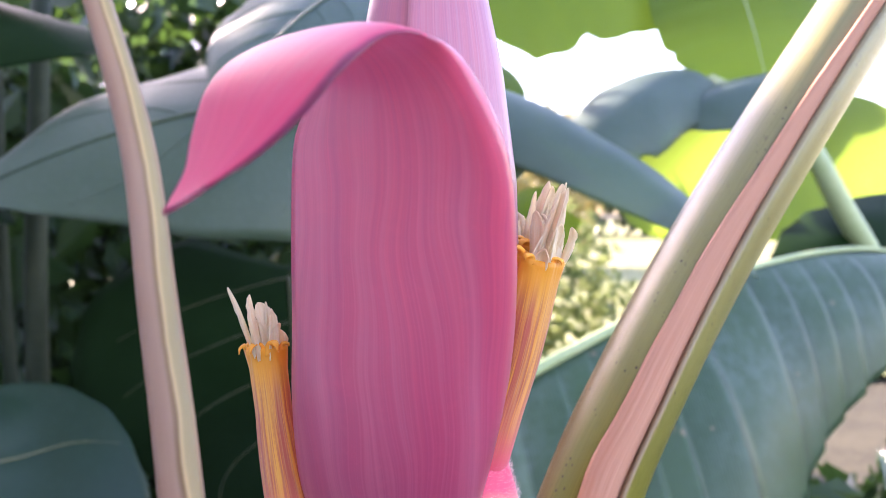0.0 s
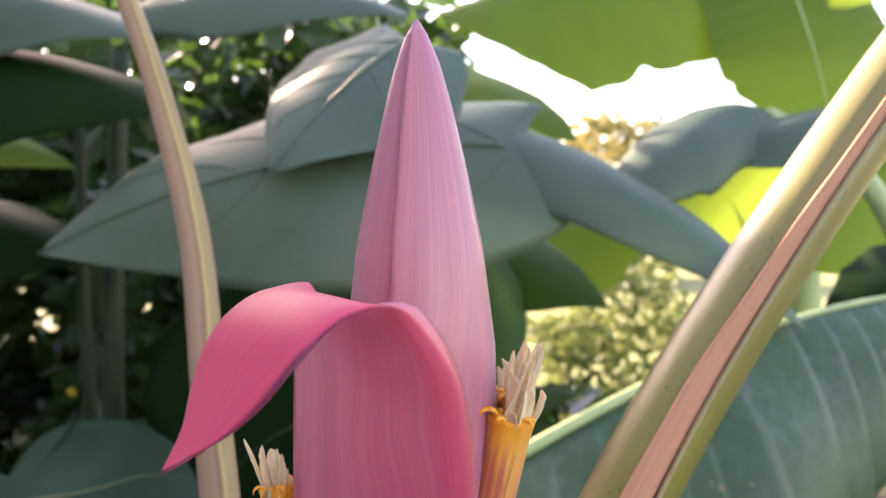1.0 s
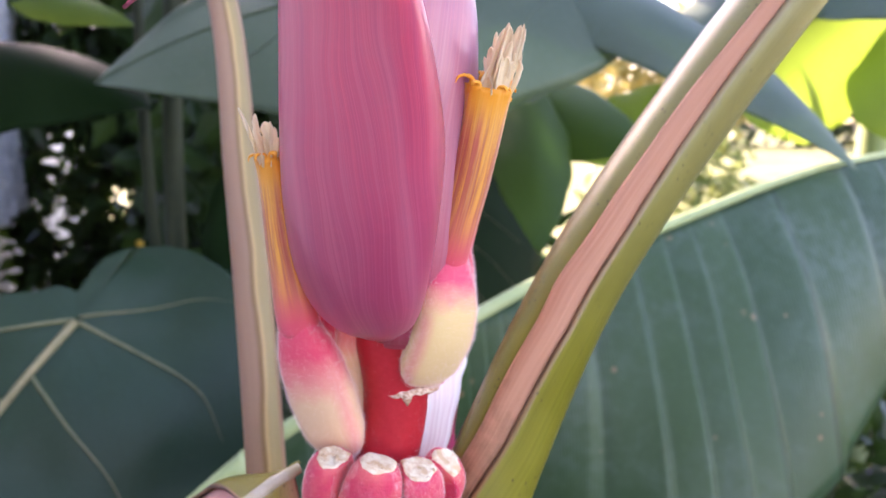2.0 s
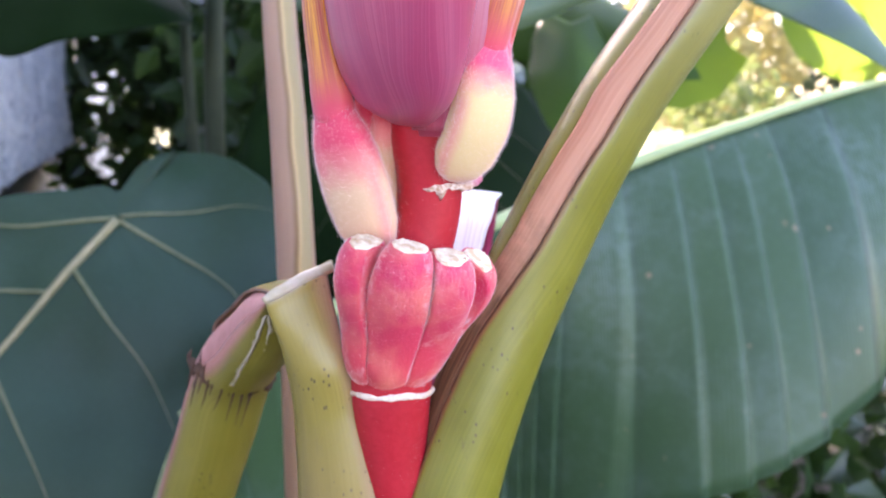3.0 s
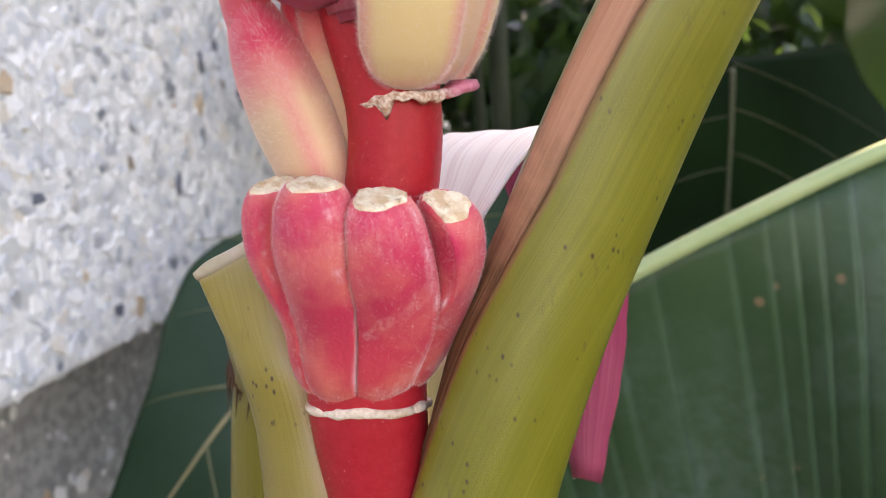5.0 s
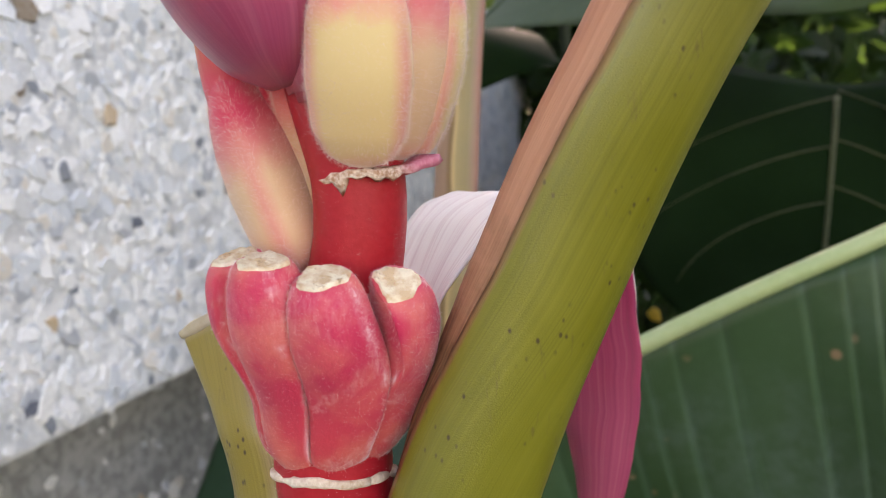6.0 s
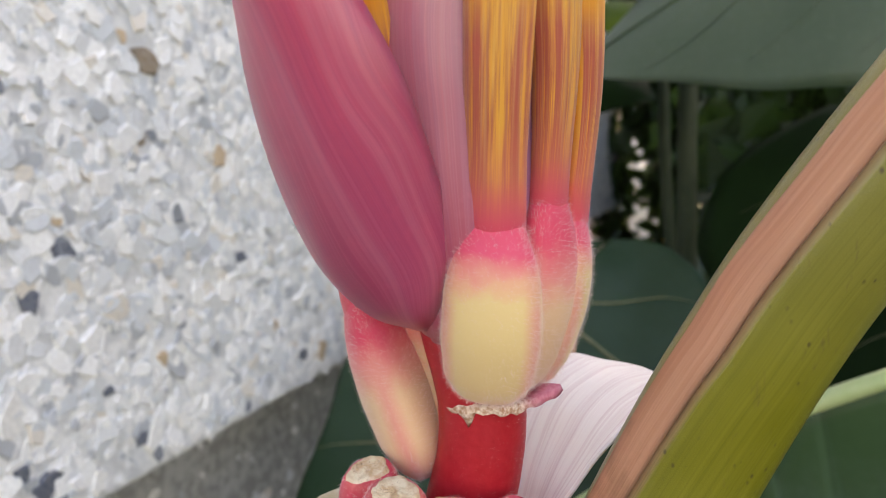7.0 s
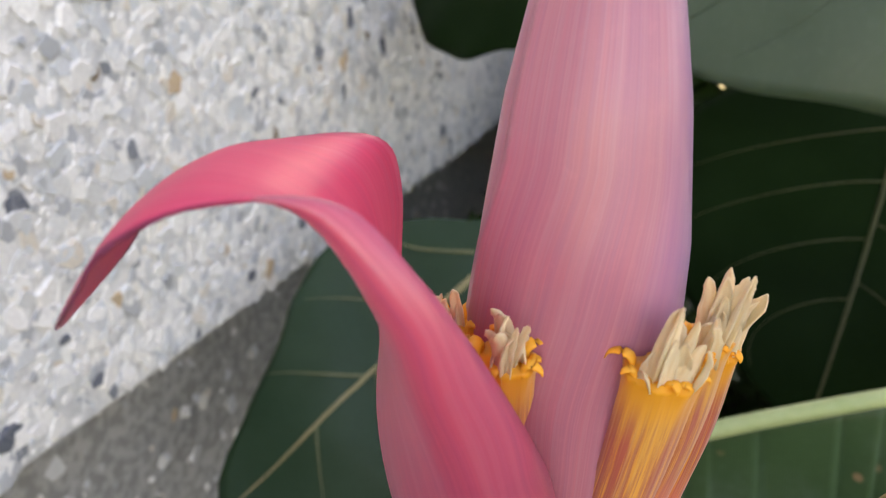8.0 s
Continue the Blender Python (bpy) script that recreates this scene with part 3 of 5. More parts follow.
def ring(name, centre, radius, thick, mat, parent, label="", a0=0, a1=360, tilt=(0, 0)):
    n = 60
    rng = random.Random(3)
    P = []
    for i in range(n + 1):
        a = radians(a0 + (a1 - a0) * i / n)
        r = radius + 0.0003 * math.sin(a * 9) + rng.uniform(-0.0002, 0.0002)
        z = tilt[0] * math.cos(a) + tilt[1] * math.sin(a) + 0.0003 * math.sin(5 * a)
        P.append((centre[0] + r * math.cos(a), centre[1] + r * math.sin(a), centre[2] + z))
    rough = [(i / 40, thick * rng.uniform(0.65, 1.25)) for i in range(41)]
    tube(name, wobble(P, 0.00025, 420), rough, mat, parent, label, ref=(0, 0, 1), m=8)


ring("scar_ring", (-0.022, 0.2085, 0.8065), 0.0150, 0.0013, M["scar"], plant, "pale scar ring round the stalk", tilt=(0.0010, -0.0030))


# fruits
def fruit_axis(z):
    return np.array((np.interp(z, (0.806, 0.84, 0.875), (-0.022, -0.018, -0.011)), np.interp(z, (0.806, 0.84, 0.875), (0.2085, 0.213, 0.217)), z))


def fruit(top, turn, low, walls, slope=0.3):
    """One fruit of the hand, pressed flat where it meets its neighbours. low: the compass way of its lower half; walls: compass
    limits (low down, at the top) on either side, None where it is free."""
    top = np.array(top)
    d = top - fruit_axis(top[2])
    d[2] = 0.0
    d /= np.linalg.norm(d)
    g = np.array((math.cos(radians(low)), math.sin(radians(low)), 0.0))
    end = top - d * 0.0020 - np.array((0, 0, 0.001))
    n, m = 34, 44
    a0, a1 = fruit_axis(0.811), fruit_axis(0.833)
    path = spline([a0 + g * 0.0070, a0 + g * 0.0108 + (0, 0, 0.008), a1 + g * 0.0150, (a1 + g * 0.0162) * 0.45 + end * 0.55 + d * 0.0018, end], n)
    rad = profile([(0, 0.0042), (0.08, 0.0066), (0.22, 0.0088), (0.5, 0.0106), (0.75, 0.0105), (0.90, 0.0095), (0.96, 0.0086), (1, 0.0070)], n)
    tan, side, front = frames(path, d * 0.5 + g * 0.5)
    rng = random.Random(int(top[0] * 1e5))
    P = np.zeros((n, m, 3))
    for i in range(n):
        v = i / (n - 1)
        shear = slope * max(0.0, (v - 0.72) / 0.28) ** 1.3
        wide = 1.16 - 0.22 * max(0.0, (v - 0.5) / 0.5)
        for j, t in enumerate(np.linspace(0, 2 * math.pi, m, endpoint=False)):
            r = rad[i] * (1 + 0.02 * math.cos(5 * t))
            f = r * 0.86 * math.cos(t)
            p = path[i] + side[i] * r * wide * math.sin(t) + front[i] * f - tan[i] * shear * f
            k = min(1.0, max(0.0, (p[2] - 0.838) / 0.028))
            for wall, sign in zip(walls, (1, -1)):
                if wall is None:
                    continue
                az = radians(wall[0] * (1 - k) + wall[1] * k)
                nrm = np.array((-math.sin(az), math.cos(az), 0.0)) * sign
                off = (p - fruit_axis(p[2])) @ nrm
                off -= 0.00025
                if off < 0:
                    p = p - nrm * off * (0.97 - 0.10 * max(0.0, (v - 0.85) / 0.15))
            P[i, j] = p
    ob = sheet("fruit", P, M["fruit"], plant, "plump pink velvety banana fruit with pale bloom", closed=True, cap=True)
    C = []
    for k, (q, h) in enumerate(((0.93, -0.0006), (0.91, 0.0003), (0.80, 0.0008), (0.5, 0.0003), (0.22, 0.0007), (0.02, 0.0002))):
        row = []
        for j, t in enumerate(np.linspace(0, 2 * math.pi, m, endpoint=False)):
            w = q * (1 + (0.07 * math.sin(3 * t + turn * 3) + 0.03 * math.sin(7 * t + turn) + rng.uniform(-0.04, 0.04)) * (k < 4))
            p = path[-1] + (P[-1, j] - path[-1]) * w
            row.append(p + tan[-1] * (h + rng.uniform(-1, 1) * 0.0002))
        C.append(row)
    sheet("cut_end", np.array(C), M["cut"], ob, "cream coloured cut end", closed=True)
    return ob


HAND = (((-0.0262, 0.1880, 0.8662), -123, (None, (-106, -107)), 0.08), ((-0.0098, 0.1860, 0.8662), -83, ((-106, -107), (-58, -67)), 0.0),
        ((0.0032, 0.1935, 0.8622), -34, ((-58, -67), (-8, -30)), 0.14), ((0.0108, 0.2090, 0.8588), 18, ((-8, -30), None), 0.25))
for k, (top, low, walls, slope) in enumerate(HAND):
    fruit(top, 0.3 + k * 0.35, low, walls, slope)


# flowers
def stamen_tuft(parent, base, up, spread, seeds, length=0.018):
    """Thin dry ribbons with frayed tips, folded lengthways."""
    rng = random.Random(seeds)
    for _ in range(13):
        d = np.array(up) + np.array([rng.uniform(-1, 1) for _ in range(3)]) * spread
        d /= np.linalg.norm(d)
        p0 = np.array(base) + np.array([rng.uniform(-1, 1) * 0.0033, rng.uniform(-1, 1) * 0.0033, rng.uniform(-0.006, -0.001)])
        ln = length * rng.uniform(0.5, 1.15)
        bend = np.array([rng.uniform(-1, 1), rng.uniform(-1, 1), 0]) * 0.0027
        w = rng.uniform(0.0012, 0.0022)
        path = spline([p0, p0 + d * ln * 0.45 + bend * 0.1, p0 + d * ln * 0.8 + bend * 0.45, p0 + d * ln + bend], 12)
        _, side, front = frames(path, (d[1] + rng.uniform(-1, 1), -d[0] + rng.uniform(-1, 1), 0.3))
        twist = rng.uniform(-0.9, 0.9)
        P = np.zeros((12, 5, 3))
        for i in range(12):
            v = i / 11
            half = w * float(np.interp(v, (0, 0.4, 0.7, 0.9, 1), (0.75, 1.0, 0.85, 0.45, 0.06))) * (1 + rng.uniform(-0.16, 0.16) * (v > 0.4))
            a = twist * v
            sd = side[i] * math.cos(a) + front[i] * math.sin(a)
            fr = front[i] * math.cos(a) - side[i] * math.sin(a)
            for j, u in enumerate((-1, -0.5, 0, 0.5, 1)):
                P[i, j] = path[i] + sd * half * u - fr * half * 0.55 * u * u
        sheet("stamen", P, M["stamen"], parent, thick=0.00035)


def flower(base, mid, neck, tip, width, seed, r_ov=0.0112, face=(0, -1, 0), flat=0.8, length=0.020, skin="ovary", spread=0.22):
    base, mid, neck, tip = (np.array(p, float) for p in (base, mid, neck, tip))
    ob = tube("flower", [base, mid, neck], [(0, 0.35 * r_ov), (0.06, 0.68 * r_ov), (0.2, 0.92 * r_ov), (0.45, r_ov), (0.68, 0.95 * r_ov), (0.82, 0.83 * r_ov), (0.92, 0.68 * r_ov), (1, 0.55 * r_ov)], M[skin], plant,
              "cream ovary flushed pink with an orange petal tube", ref=face, m=30, n=26, flat=flat, shape=three_sided(0.07))
    bow = (neck + tip) / 2 + np.array(face) * 0.0015
    tube("petal_tube", [neck - (tip - neck) * 0.08, bow, tip], [(0, 0.60 * r_ov), (0.07, 0.63 * r_ov), (0.15, 0.61 * r_ov), (0.3, 0.4 * r_ov + 0.3 * width), (0.7, width), (1, width * 1.04)], M["tube"], ob, "orange petal tube with red stripes",
              ref=face, m=30, n=34, flat=0.70, shape=lambda t, v: 1 + 0.06 * math.cos(t) ** 2 * max(0.0, 1 - 2.5 * v) + 0.045 * math.cos(9 * t + seed) * min(1, v * 2) + max(0.0, (v - 0.90) / 0.10) * (0.05 + 0.09 * math.cos(7 * t + 2 * seed) + 0.05 * math.cos(13 * t + seed)))
    # curled petal lobes round the rim
    tan, side, front = frames(np.array([neck, bow, tip]), face)
    rng = random.Random(seed * 7 + 1)
    for a in np.linspace(0, 2 * math.pi, 7, endpoint=False) + rng.uniform(-0.3, 0.3):
        a += rng.uniform(-0.35, 0.35)
        out = side[-1] * math.sin(a) + front[-1] * 0.55 * math.cos(a)
        p = tip + out * width * 0.95
        o = out / np.linalg.norm(out)
        u = tan[-1]
        k = rng.choice((0.4, 0.6, 0.9, 1.25)) * 0.0014
        tube("petal_curl", [p - u * k * 1.5, p + u * k * 0.7, p + o * k * 1.3 + u * k * 1.3, p + o * k * 2.6 + u * k * 0.8, p + o * k * 3.0 - u * k * 0.4],
             [(0, 0.0020), (0.4, 0.0011 + k * 0.3), (0.8, 0.0007), (1, 0.0002)], M["curl"], ob, ref=tuple(o), m=8, n=14, flat=0.45)
    up = tip - neck
    up /= np.linalg.norm(up)
    stamen_tuft(ob, tip, up, spread, seed + 11, length)
    return ob


flower((-0.002, 0.2120, 0.8855), (0.0070, 0.2070, 0.906), (0.0092, 0.2075, 0.930), (0.0232, 0.2012, 0.985), 0.0072, 1, 0.0116, (0.70, -0.71, 0))
flower((-0.001, 0.2215, 0.886), (0.0085, 0.2215, 0.910), (0.0105, 0.2230, 0.934), (0.0235, 0.2155, 0.988), 0.0068, 2, 0.0092, (0.9, 0.1, 0), skin="ovary_blush")
flower((-0.003, 0.229, 0.886), (0.0060, 0.2310, 0.908), (0.0090, 0.2325, 0.929), (0.0210, 0.2270, 0.983), 0.0062, 3, 0.0088, (0.7, 0.6, 0))
flower((-0.027, 0.2085, 0.858), (-0.0335, 0.2040, 0.883), (-0.0405, 0.2005, 0.908), (-0.0480, 0.1990, 0.9625), 0.0050, 4, 0.0124, (-0.3, -0.95, 0), length=0.017, skin="ovary_blush")
flower((-0.0255, 0.213, 0.862), (-0.0305, 0.2140, 0.888), (-0.0315, 0.2100, 0.912), (-0.0225, 0.1850, 0.984), 0.0062, 5, 0.0082, (0.6, -0.8, 0), length=0.015, skin="ovary_blush", spread=0.12)
flower((-0.0240, 0.217, 0.872), (-0.0270, 0.2140, 0.895), (-0.0190, 0.2045, 0.919), (-0.0015, 0.1815, 0.9845), 0.0062, 6, 0.0066, (0.6, -0.8, 0), length=0.017, skin="ovary_blush", spread=0.08)

# torn bract scar under the front flowers
P = []
for i, a in enumerate(np.linspace(-125, 40, 34)):
    r = radians(a)
    jag = 0.0003 * math.sin(a * 0.09) + 0.0003 * math.sin(a * 0.31 + 1)
    lift = 0.0022 * max(0, (a - 0) / 40) ** 2
    c = np.array((-0.0085, 0.2185, 0.8825 + lift))
    d = np.array((math.cos(r), math.sin(r), 0))
    w = 0.0001 + 0.0052 * max(0, (a - 5) / 35)
    P.append([c + d * 0.0105 + (0, 0, 0.0012), c + d * (0.0124 + w) + (0, 0, 0.0008 + jag), c + d * (0.0130 + w) + (0, 0, -0.0006 + jag), c + d * 0.0117 + (0, 0, -0.0009 + 2 * jag - 0.0032 * math.exp(-((a + 70) / 7) ** 2))])
sheet("bract_scar", np.array(P), M["torn_scar"], plant, "torn pale scar of a fallen bract", thick=0.0006)


# short pale hairs on the fruits and ovaries
def fuzz(ob, count, seed, m, length=0.0008):
    me = ob.data
    rng = random.Random(seed)
    polys = [q for q in me.polygons if len(q.vertices) == 4]
    ridges = [q for q in polys if abs((3.0 * (q.index % m + 0.5) / m) % 1.0 - 0.5) < 0.12]
    verts, faces = [], []
    for _ in range(count):
        pick = ridges if rng.random() < 0.3 else polys
        q = pick[rng.randrange(len(pick))]
        c = [me.vertices[i].co for i in q.vertices]
        u, v = rng.random(), rng.random()
        p = (c[0] * (1 - u) + c[1] * u) * (1 - v) + (c[3] * (1 - u) + c[2] * u) * v
        d = (q.normal + Vector((rng.uniform(-1, 1), rng.uniform(-1, 1), rng.uniform(-0.4, 1.2))) * 0.6).normalized()
        w = d.orthogonal().normalized() * 0.000028
        b = len(verts)
        verts += [p - w, p + w, p + d * length * rng.uniform(0.5, 1.3)]
        faces.append((b, b + 1, b + 2))
    hair = mesh_part("fuzz", verts, faces, M["hair"], ob, "short pale hairs", None, False)
    hair["kind"] = "stuff"


for k, ob in enumerate([o for o in plant.children if o.name.split(".")[0] in ("fruit", "flower")]):
    fuzz(ob, 6500 if ob.name.startswith("fruit") else 8000, 50 + k, 44 if ob.name.startswith("fruit") else 30, 0.0007 if ob.name.startswith("fruit") else 0.0013)
fuzz([o for o in plant.children if o.name == "flower_stalk"][0], 6000, 70, 30, 0.0007)

# the closed bud: overlapping bracts round the axis
def bud_shell(name, a0, a1, grow, z0, z1, mat, edge=0.0, label="", seam=None):
    zs = np.linspace(z0, z1, 46)
    prof = [(0.900, 0.0085), (0.915, 0.0125), (0.935, 0.0172), (0.960, 0.0208), (0.985, 0.0226), (1.005, 0.0222), (1.020, 0.0204), (1.035, 0.0186), (1.057, 0.0142), (1.078, 0.0094), (1.092, 0.0058), (1.100, 0.0028), (1.1035, 0.0004)]
    zz, rr = zip(*prof)
    P = []
    for z in zs:
        r0 = float(np.interp(z, zz, rr))
        row = []
        first = a0 + (seam(z) if seam else 0)
        for a in np.linspace(first, a1, 64):
            t = radians(a)
            r = r0 + grow * min(1, r0 / 0.008)
            r *= 1 + 0.018 * math.cos(3 * t + 0.6) + edge * math.exp(-((a - first) / 9) ** 2)
            row.append((AXIS[0] + r * math.cos(t), AXIS[1] + r * math.sin(t), z))
        P.append(row)
    return sheet(name, np.array(P), mat, plant, label, thick=0.0004)


bud_shell("bud", -180, 180, 0.0, 0.900, 1.1035, M["bud"], 0, "lilac pink pointed flower bud")
bud_shell("bud_bract", -103, 165, 0.0012, 0.902, 1.1045, M["bud_bract"], 0.05, "overlapping lilac bract round the bud", lambda z: -30 * min(1, max(0, (1.022 - z) / 0.05)))


# the open bract: spine and two margins, lofted
left = [(-0.0225, 0.2035, 0.9050), (-0.0325, 0.1985, 0.9120), (-0.0375, 0.1915, 0.9280), (-0.0385, 0.1855, 0.9500), (-0.0375, 0.1818, 0.9720), (-0.0376, 0.1832, 0.9950), (-0.0362, 0.1815, 1.0145),
        (-0.0290, 0.1690, 1.0268), (-0.0350, 0.1490, 1.0268), (-0.0395, 0.1375, 1.0225), (-0.0410, 0.1285, 1.0165), (-0.0415, 0.1225, 1.0090), (-0.0405, 0.1160, 1.0035), (-0.0415, 0.1100, 0.9975)]
mid = [(-0.0130, 0.1985, 0.9035), (-0.0085, 0.1870, 0.9090), (-0.0060, 0.1755, 0.9225), (-0.0050, 0.1660, 0.9430), (-0.0050, 0.1600, 0.9640), (-0.0050, 0.1555, 0.9850), (-0.0065, 0.1515, 1.0045),
       (-0.0105, 0.1425, 1.0222), (-0.0195, 0.1325, 1.0280), (-0.0268, 0.1252, 1.0245), (-0.0320, 0.1190, 1.0172), (-0.0345, 0.1140, 1.0080), (-0.0375, 0.1110, 1.0015), (-0.0415, 0.1095, 0.9973)]
right = [(-0.0065, 0.2010, 0.9050), (0.0000, 0.2005, 0.9150), (0.0045, 0.1975, 0.9320), (0.0098, 0.1880, 0.9530), (0.0128, 0.1780, 0.9700), (0.0120, 0.1620, 0.9945), (0.0088, 0.1495, 1.0125),
         (0.0008, 0.1390, 1.0250), (-0.0085, 0.1210, 1.0248), (-0.0150, 0.1100, 1.0185), (-0.0215, 0.1075, 1.0105), (-0.0285, 0.1070, 1.0045), (-0.0355, 0.1080, 1.0005), (-0.0415, 0.1090, 0.9971)]
L, S, R = (spline(p, 72) for p in (left, mid, right))
us = np.linspace(-1, 1, 34)
P = np.zeros((72, 34, 3))
for i in range(72):
    half, set_back = (R[i] - L[i]) / 2, (R[i] + L[i]) / 2 - S[i]
    for j, u in enumerate(us):
        P[i, j] = S[i] + half * math.sin(u * math.pi / 2 * 0.86) / math.sin(math.pi / 2 * 0.86) + set_back * (abs(u) ** 2.1)
sheet("open_bract", P, M["bract"], plant, "pink bract peeled open with a curled tip", thick=0.0007, mat2=M["bract_in"])


# right-hand stalk, a channel with a slit, clasping the flower stalk below
def channel(name, path, radii, slit, turn, mat, lining, parent, label="", n=60, flat=1.0, wall=0.0004, dry=None, crush=None, nose=((0, 1), (1, 1))):
    """A stalk rolled into a tube with a slit. turn: the compass angle that the slit faces, along the path."""
    path = spline(path, n)
    rad = profile(radii, n)
    half = profile(slit, n)
    az = np.radians(profile(turn, n))
    long = profile(nose, n)

    def front(i, t):
        c = math.cos(t)
        return c * (1 + (long[i] - 1) * max(0.0, c))

    tan, _, _ = frames(path, (0.13, -1, 0.07))
    m = 48
    outer, inner = np.zeros((n, m, 3)), np.zeros((n, 28, 3))
    for i in range(n):
        f = np.array((math.cos(az[i]), math.sin(az[i]), 0.0))
        f = f - tan[i] * (f @ tan[i])
        f /= np.linalg.norm(f)
        sd = np.cross(tan[i], f)
        for j, t in enumerate(np.radians(np.linspace(half[i], 360 - half[i], m))):
            lip = 1.0 - 0.11 * math.exp(-((m - 1 - j) / 3.0) ** 2) + 0.03 * math.exp(-(j / 2.0) ** 2)
            outer[i, j] = path[i] + (sd * math.sin(t) + f * flat * front(i, t)) * rad[i] * lip
        for j, t in enumerate(np.linspace(0, 2 * math.pi, 28, endpoint=False)):
            inner[i, j] = path[i] + (sd * math.sin(t) + f * flat * front(i, t) * 0.9) * (rad[i] - wall)
    if crush:
        way, v0, v1 = crush
        nrm = np.array((math.cos(radians(way)), math.sin(radians(way)), 0.0))
        run = np.array((-nrm[1], nrm[0], 0.0))
        if run[1] < 0:
            run = -run
        for i in range(n):
            k = min(1.0, max(0.0, (i / (n - 1) - v0) / (v1 - v0)))
            k = k * k * (3 - 2 * k)
            for grid in (outer, inner):
                for j in range(grid.shape[1]):
                    d = grid[i, j] - path[i]
                    grid[i, j] = grid[i, j] - nrm * (d @ nrm) * 0.86 * k + np.array((0, 0, 1.0)) * ((d @ run) * 0.45 - d[2]) * k
    ob = sheet(name, outer, mat, parent, label, thick=0.0014)
    if dry:
        i0, i1 = dry
        strip = []
        for i in range(i0, i1):
            f = np.array((math.cos(az[i]), math.sin(az[i]), 0.0))
            f = f - tan[i] * (f @ tan[i])
            f /= np.linalg.norm(f)
            sd = np.cross(tan[i], f)
            v = i / (n - 1)
            far_edge = float(np.interp(v, (0.05, 0.25, 0.4, 0.6, 0.74, 0.86, 1.0), (20, 22, 27, 31, 27, 14, 9)))
            ragged = 0.02 + 0.05 * max(0.0, 0.45 - v) / 0.3
            laid = []
            for q, r in ((0.0, 0.965), (0.2, 0.985), (0.45, 1.01), (0.7, 1.03), (0.9, 1.04), (1.0, 1.015)):
                a = radians((half[i] + 2) * (1 - q) - (far_edge + (2.5 + 60 * ragged) * noise.noise(Vector((i * 0.22, 3, 1)))) * q)
                laid.append(path[i] + (sd * math.sin(a) + f * front(i, a)) * rad[i] * (r + ragged * noise.noise(Vector((i * 0.3, q * 3, 6)))))
            strip.append(laid)
        sheet("dry_margin", np.array(strip), M["dry_edge"], ob, "dry brown torn margin", thick=0.0005)
    sheet(name + "_lining", inner, lining, ob, "salmon pink inner margin", closed=True, cap=True)
    return ob


channel("leaf_stalk", [(-0.0090, 0.2000, 0.66), (-0.0027, 0.2078, 0.735), (0.0028, 0.2174, 0.775), (0.0125, 0.2289, 0.815), (0.0263, 0.2404, 0.853), (0.0440, 0.2539, 0.895), (0.0630, 0.2665, 0.9305), (0.1030, 0.2910, 0.99), (0.1706, 0.3216, 1.08), (0.2427, 0.3473, 1.17)],
        [(0, 0.0176), (0.22, 0.0172), (0.33, 0.0172), (0.45, 0.0164), (0.56, 0.0156), (0.67, 0.0154), (0.78, 0.0156), (1, 0.0148)], [(0, 50), (0.11, 45), (0.25, 28), (0.36, 14), (0.45, 12), (0.56, 13), (0.67, 11), (0.78, 6), (1, 4)],
        [(0, -190), (0.11, -183), (0.22, -160), (0.30, -140), (0.36, -126), (0.45, -103), (0.56, -94), (0.67, -92), (0.8, -93), (1, -94)], M["petiole"], M["lining"], plant, "olive green leaf stalk with pinkish margins", n=80, dry=(6, 79), nose=[(0, 1), (0.38, 1), (0.54, 1.3), (0.8, 1.3), (1, 1.3)])

# left-hand sheath, broken and folded over
channel("broken_sheath", [(-0.034, 0.208, 0.66), (-0.036, 0.206, 0.745), (-0.0435, 0.2060, 0.800), (-0.0490, 0.2020, 0.826), (-0.0535, 0.2000, 0.8475)],
        [(0, 0.020), (0.25, 0.0190), (0.5, 0.0135), (0.75, 0.0114), (1, 0.0128)], [(0, 75), (0.5, 70), (1, 40)], [(0, 60), (1, 60)], M["sheath"], M["lining"], plant, "pale olive leaf sheath, broken and folded over", n=44, wall=0.004, crush=(138, 0.62, 1.0))
channel("hanging_stalk", [(-0.0538, 0.2005, 0.8472), (-0.0665, 0.2125, 0.8345), (-0.0850, 0.2290, 0.8140), (-0.1055, 0.2470, 0.7920), (-0.1175, 0.2505, 0.7600), (-0.1410, 0.2580, 0.7000), (-0.1660, 0.2660, 0.6400)],
        [(0, 0.0128), (0.15, 0.0124), (0.33, 0.0150), (0.5, 0.0178), (1, 0.0182)], [(0, 30), (0.4, 34), (1, 42)], [(0, 190), (0.4, 184), (0.6, 180), (1, 180)], M["hanging"], M["pink_lining"], plant, "bent leaf stalk hanging down from the break", n=44, crush=(138, 0.28, 0.0))
# the fold itself: a rolled ridge along the top of the broken sheath
ridge = [(-0.0622, 0.1896, 0.8418), (-0.0578, 0.1944, 0.8445), (-0.0532, 0.1996, 0.8470), (-0.0487, 0.2048, 0.8494), (-0.0445, 0.2092, 0.8514)]
tube("fold_ridge", wobble(spline(ridge, 24), 0.0005, 120), [(0, 0.0012), (0.15, 0.0021), (0.6, 0.0026), (1, 0.0020)], M["fold"], plant, "pale lilac crease where the sheath folds", n=40, m=14, ref=(0.7, -0.6, 0.3))

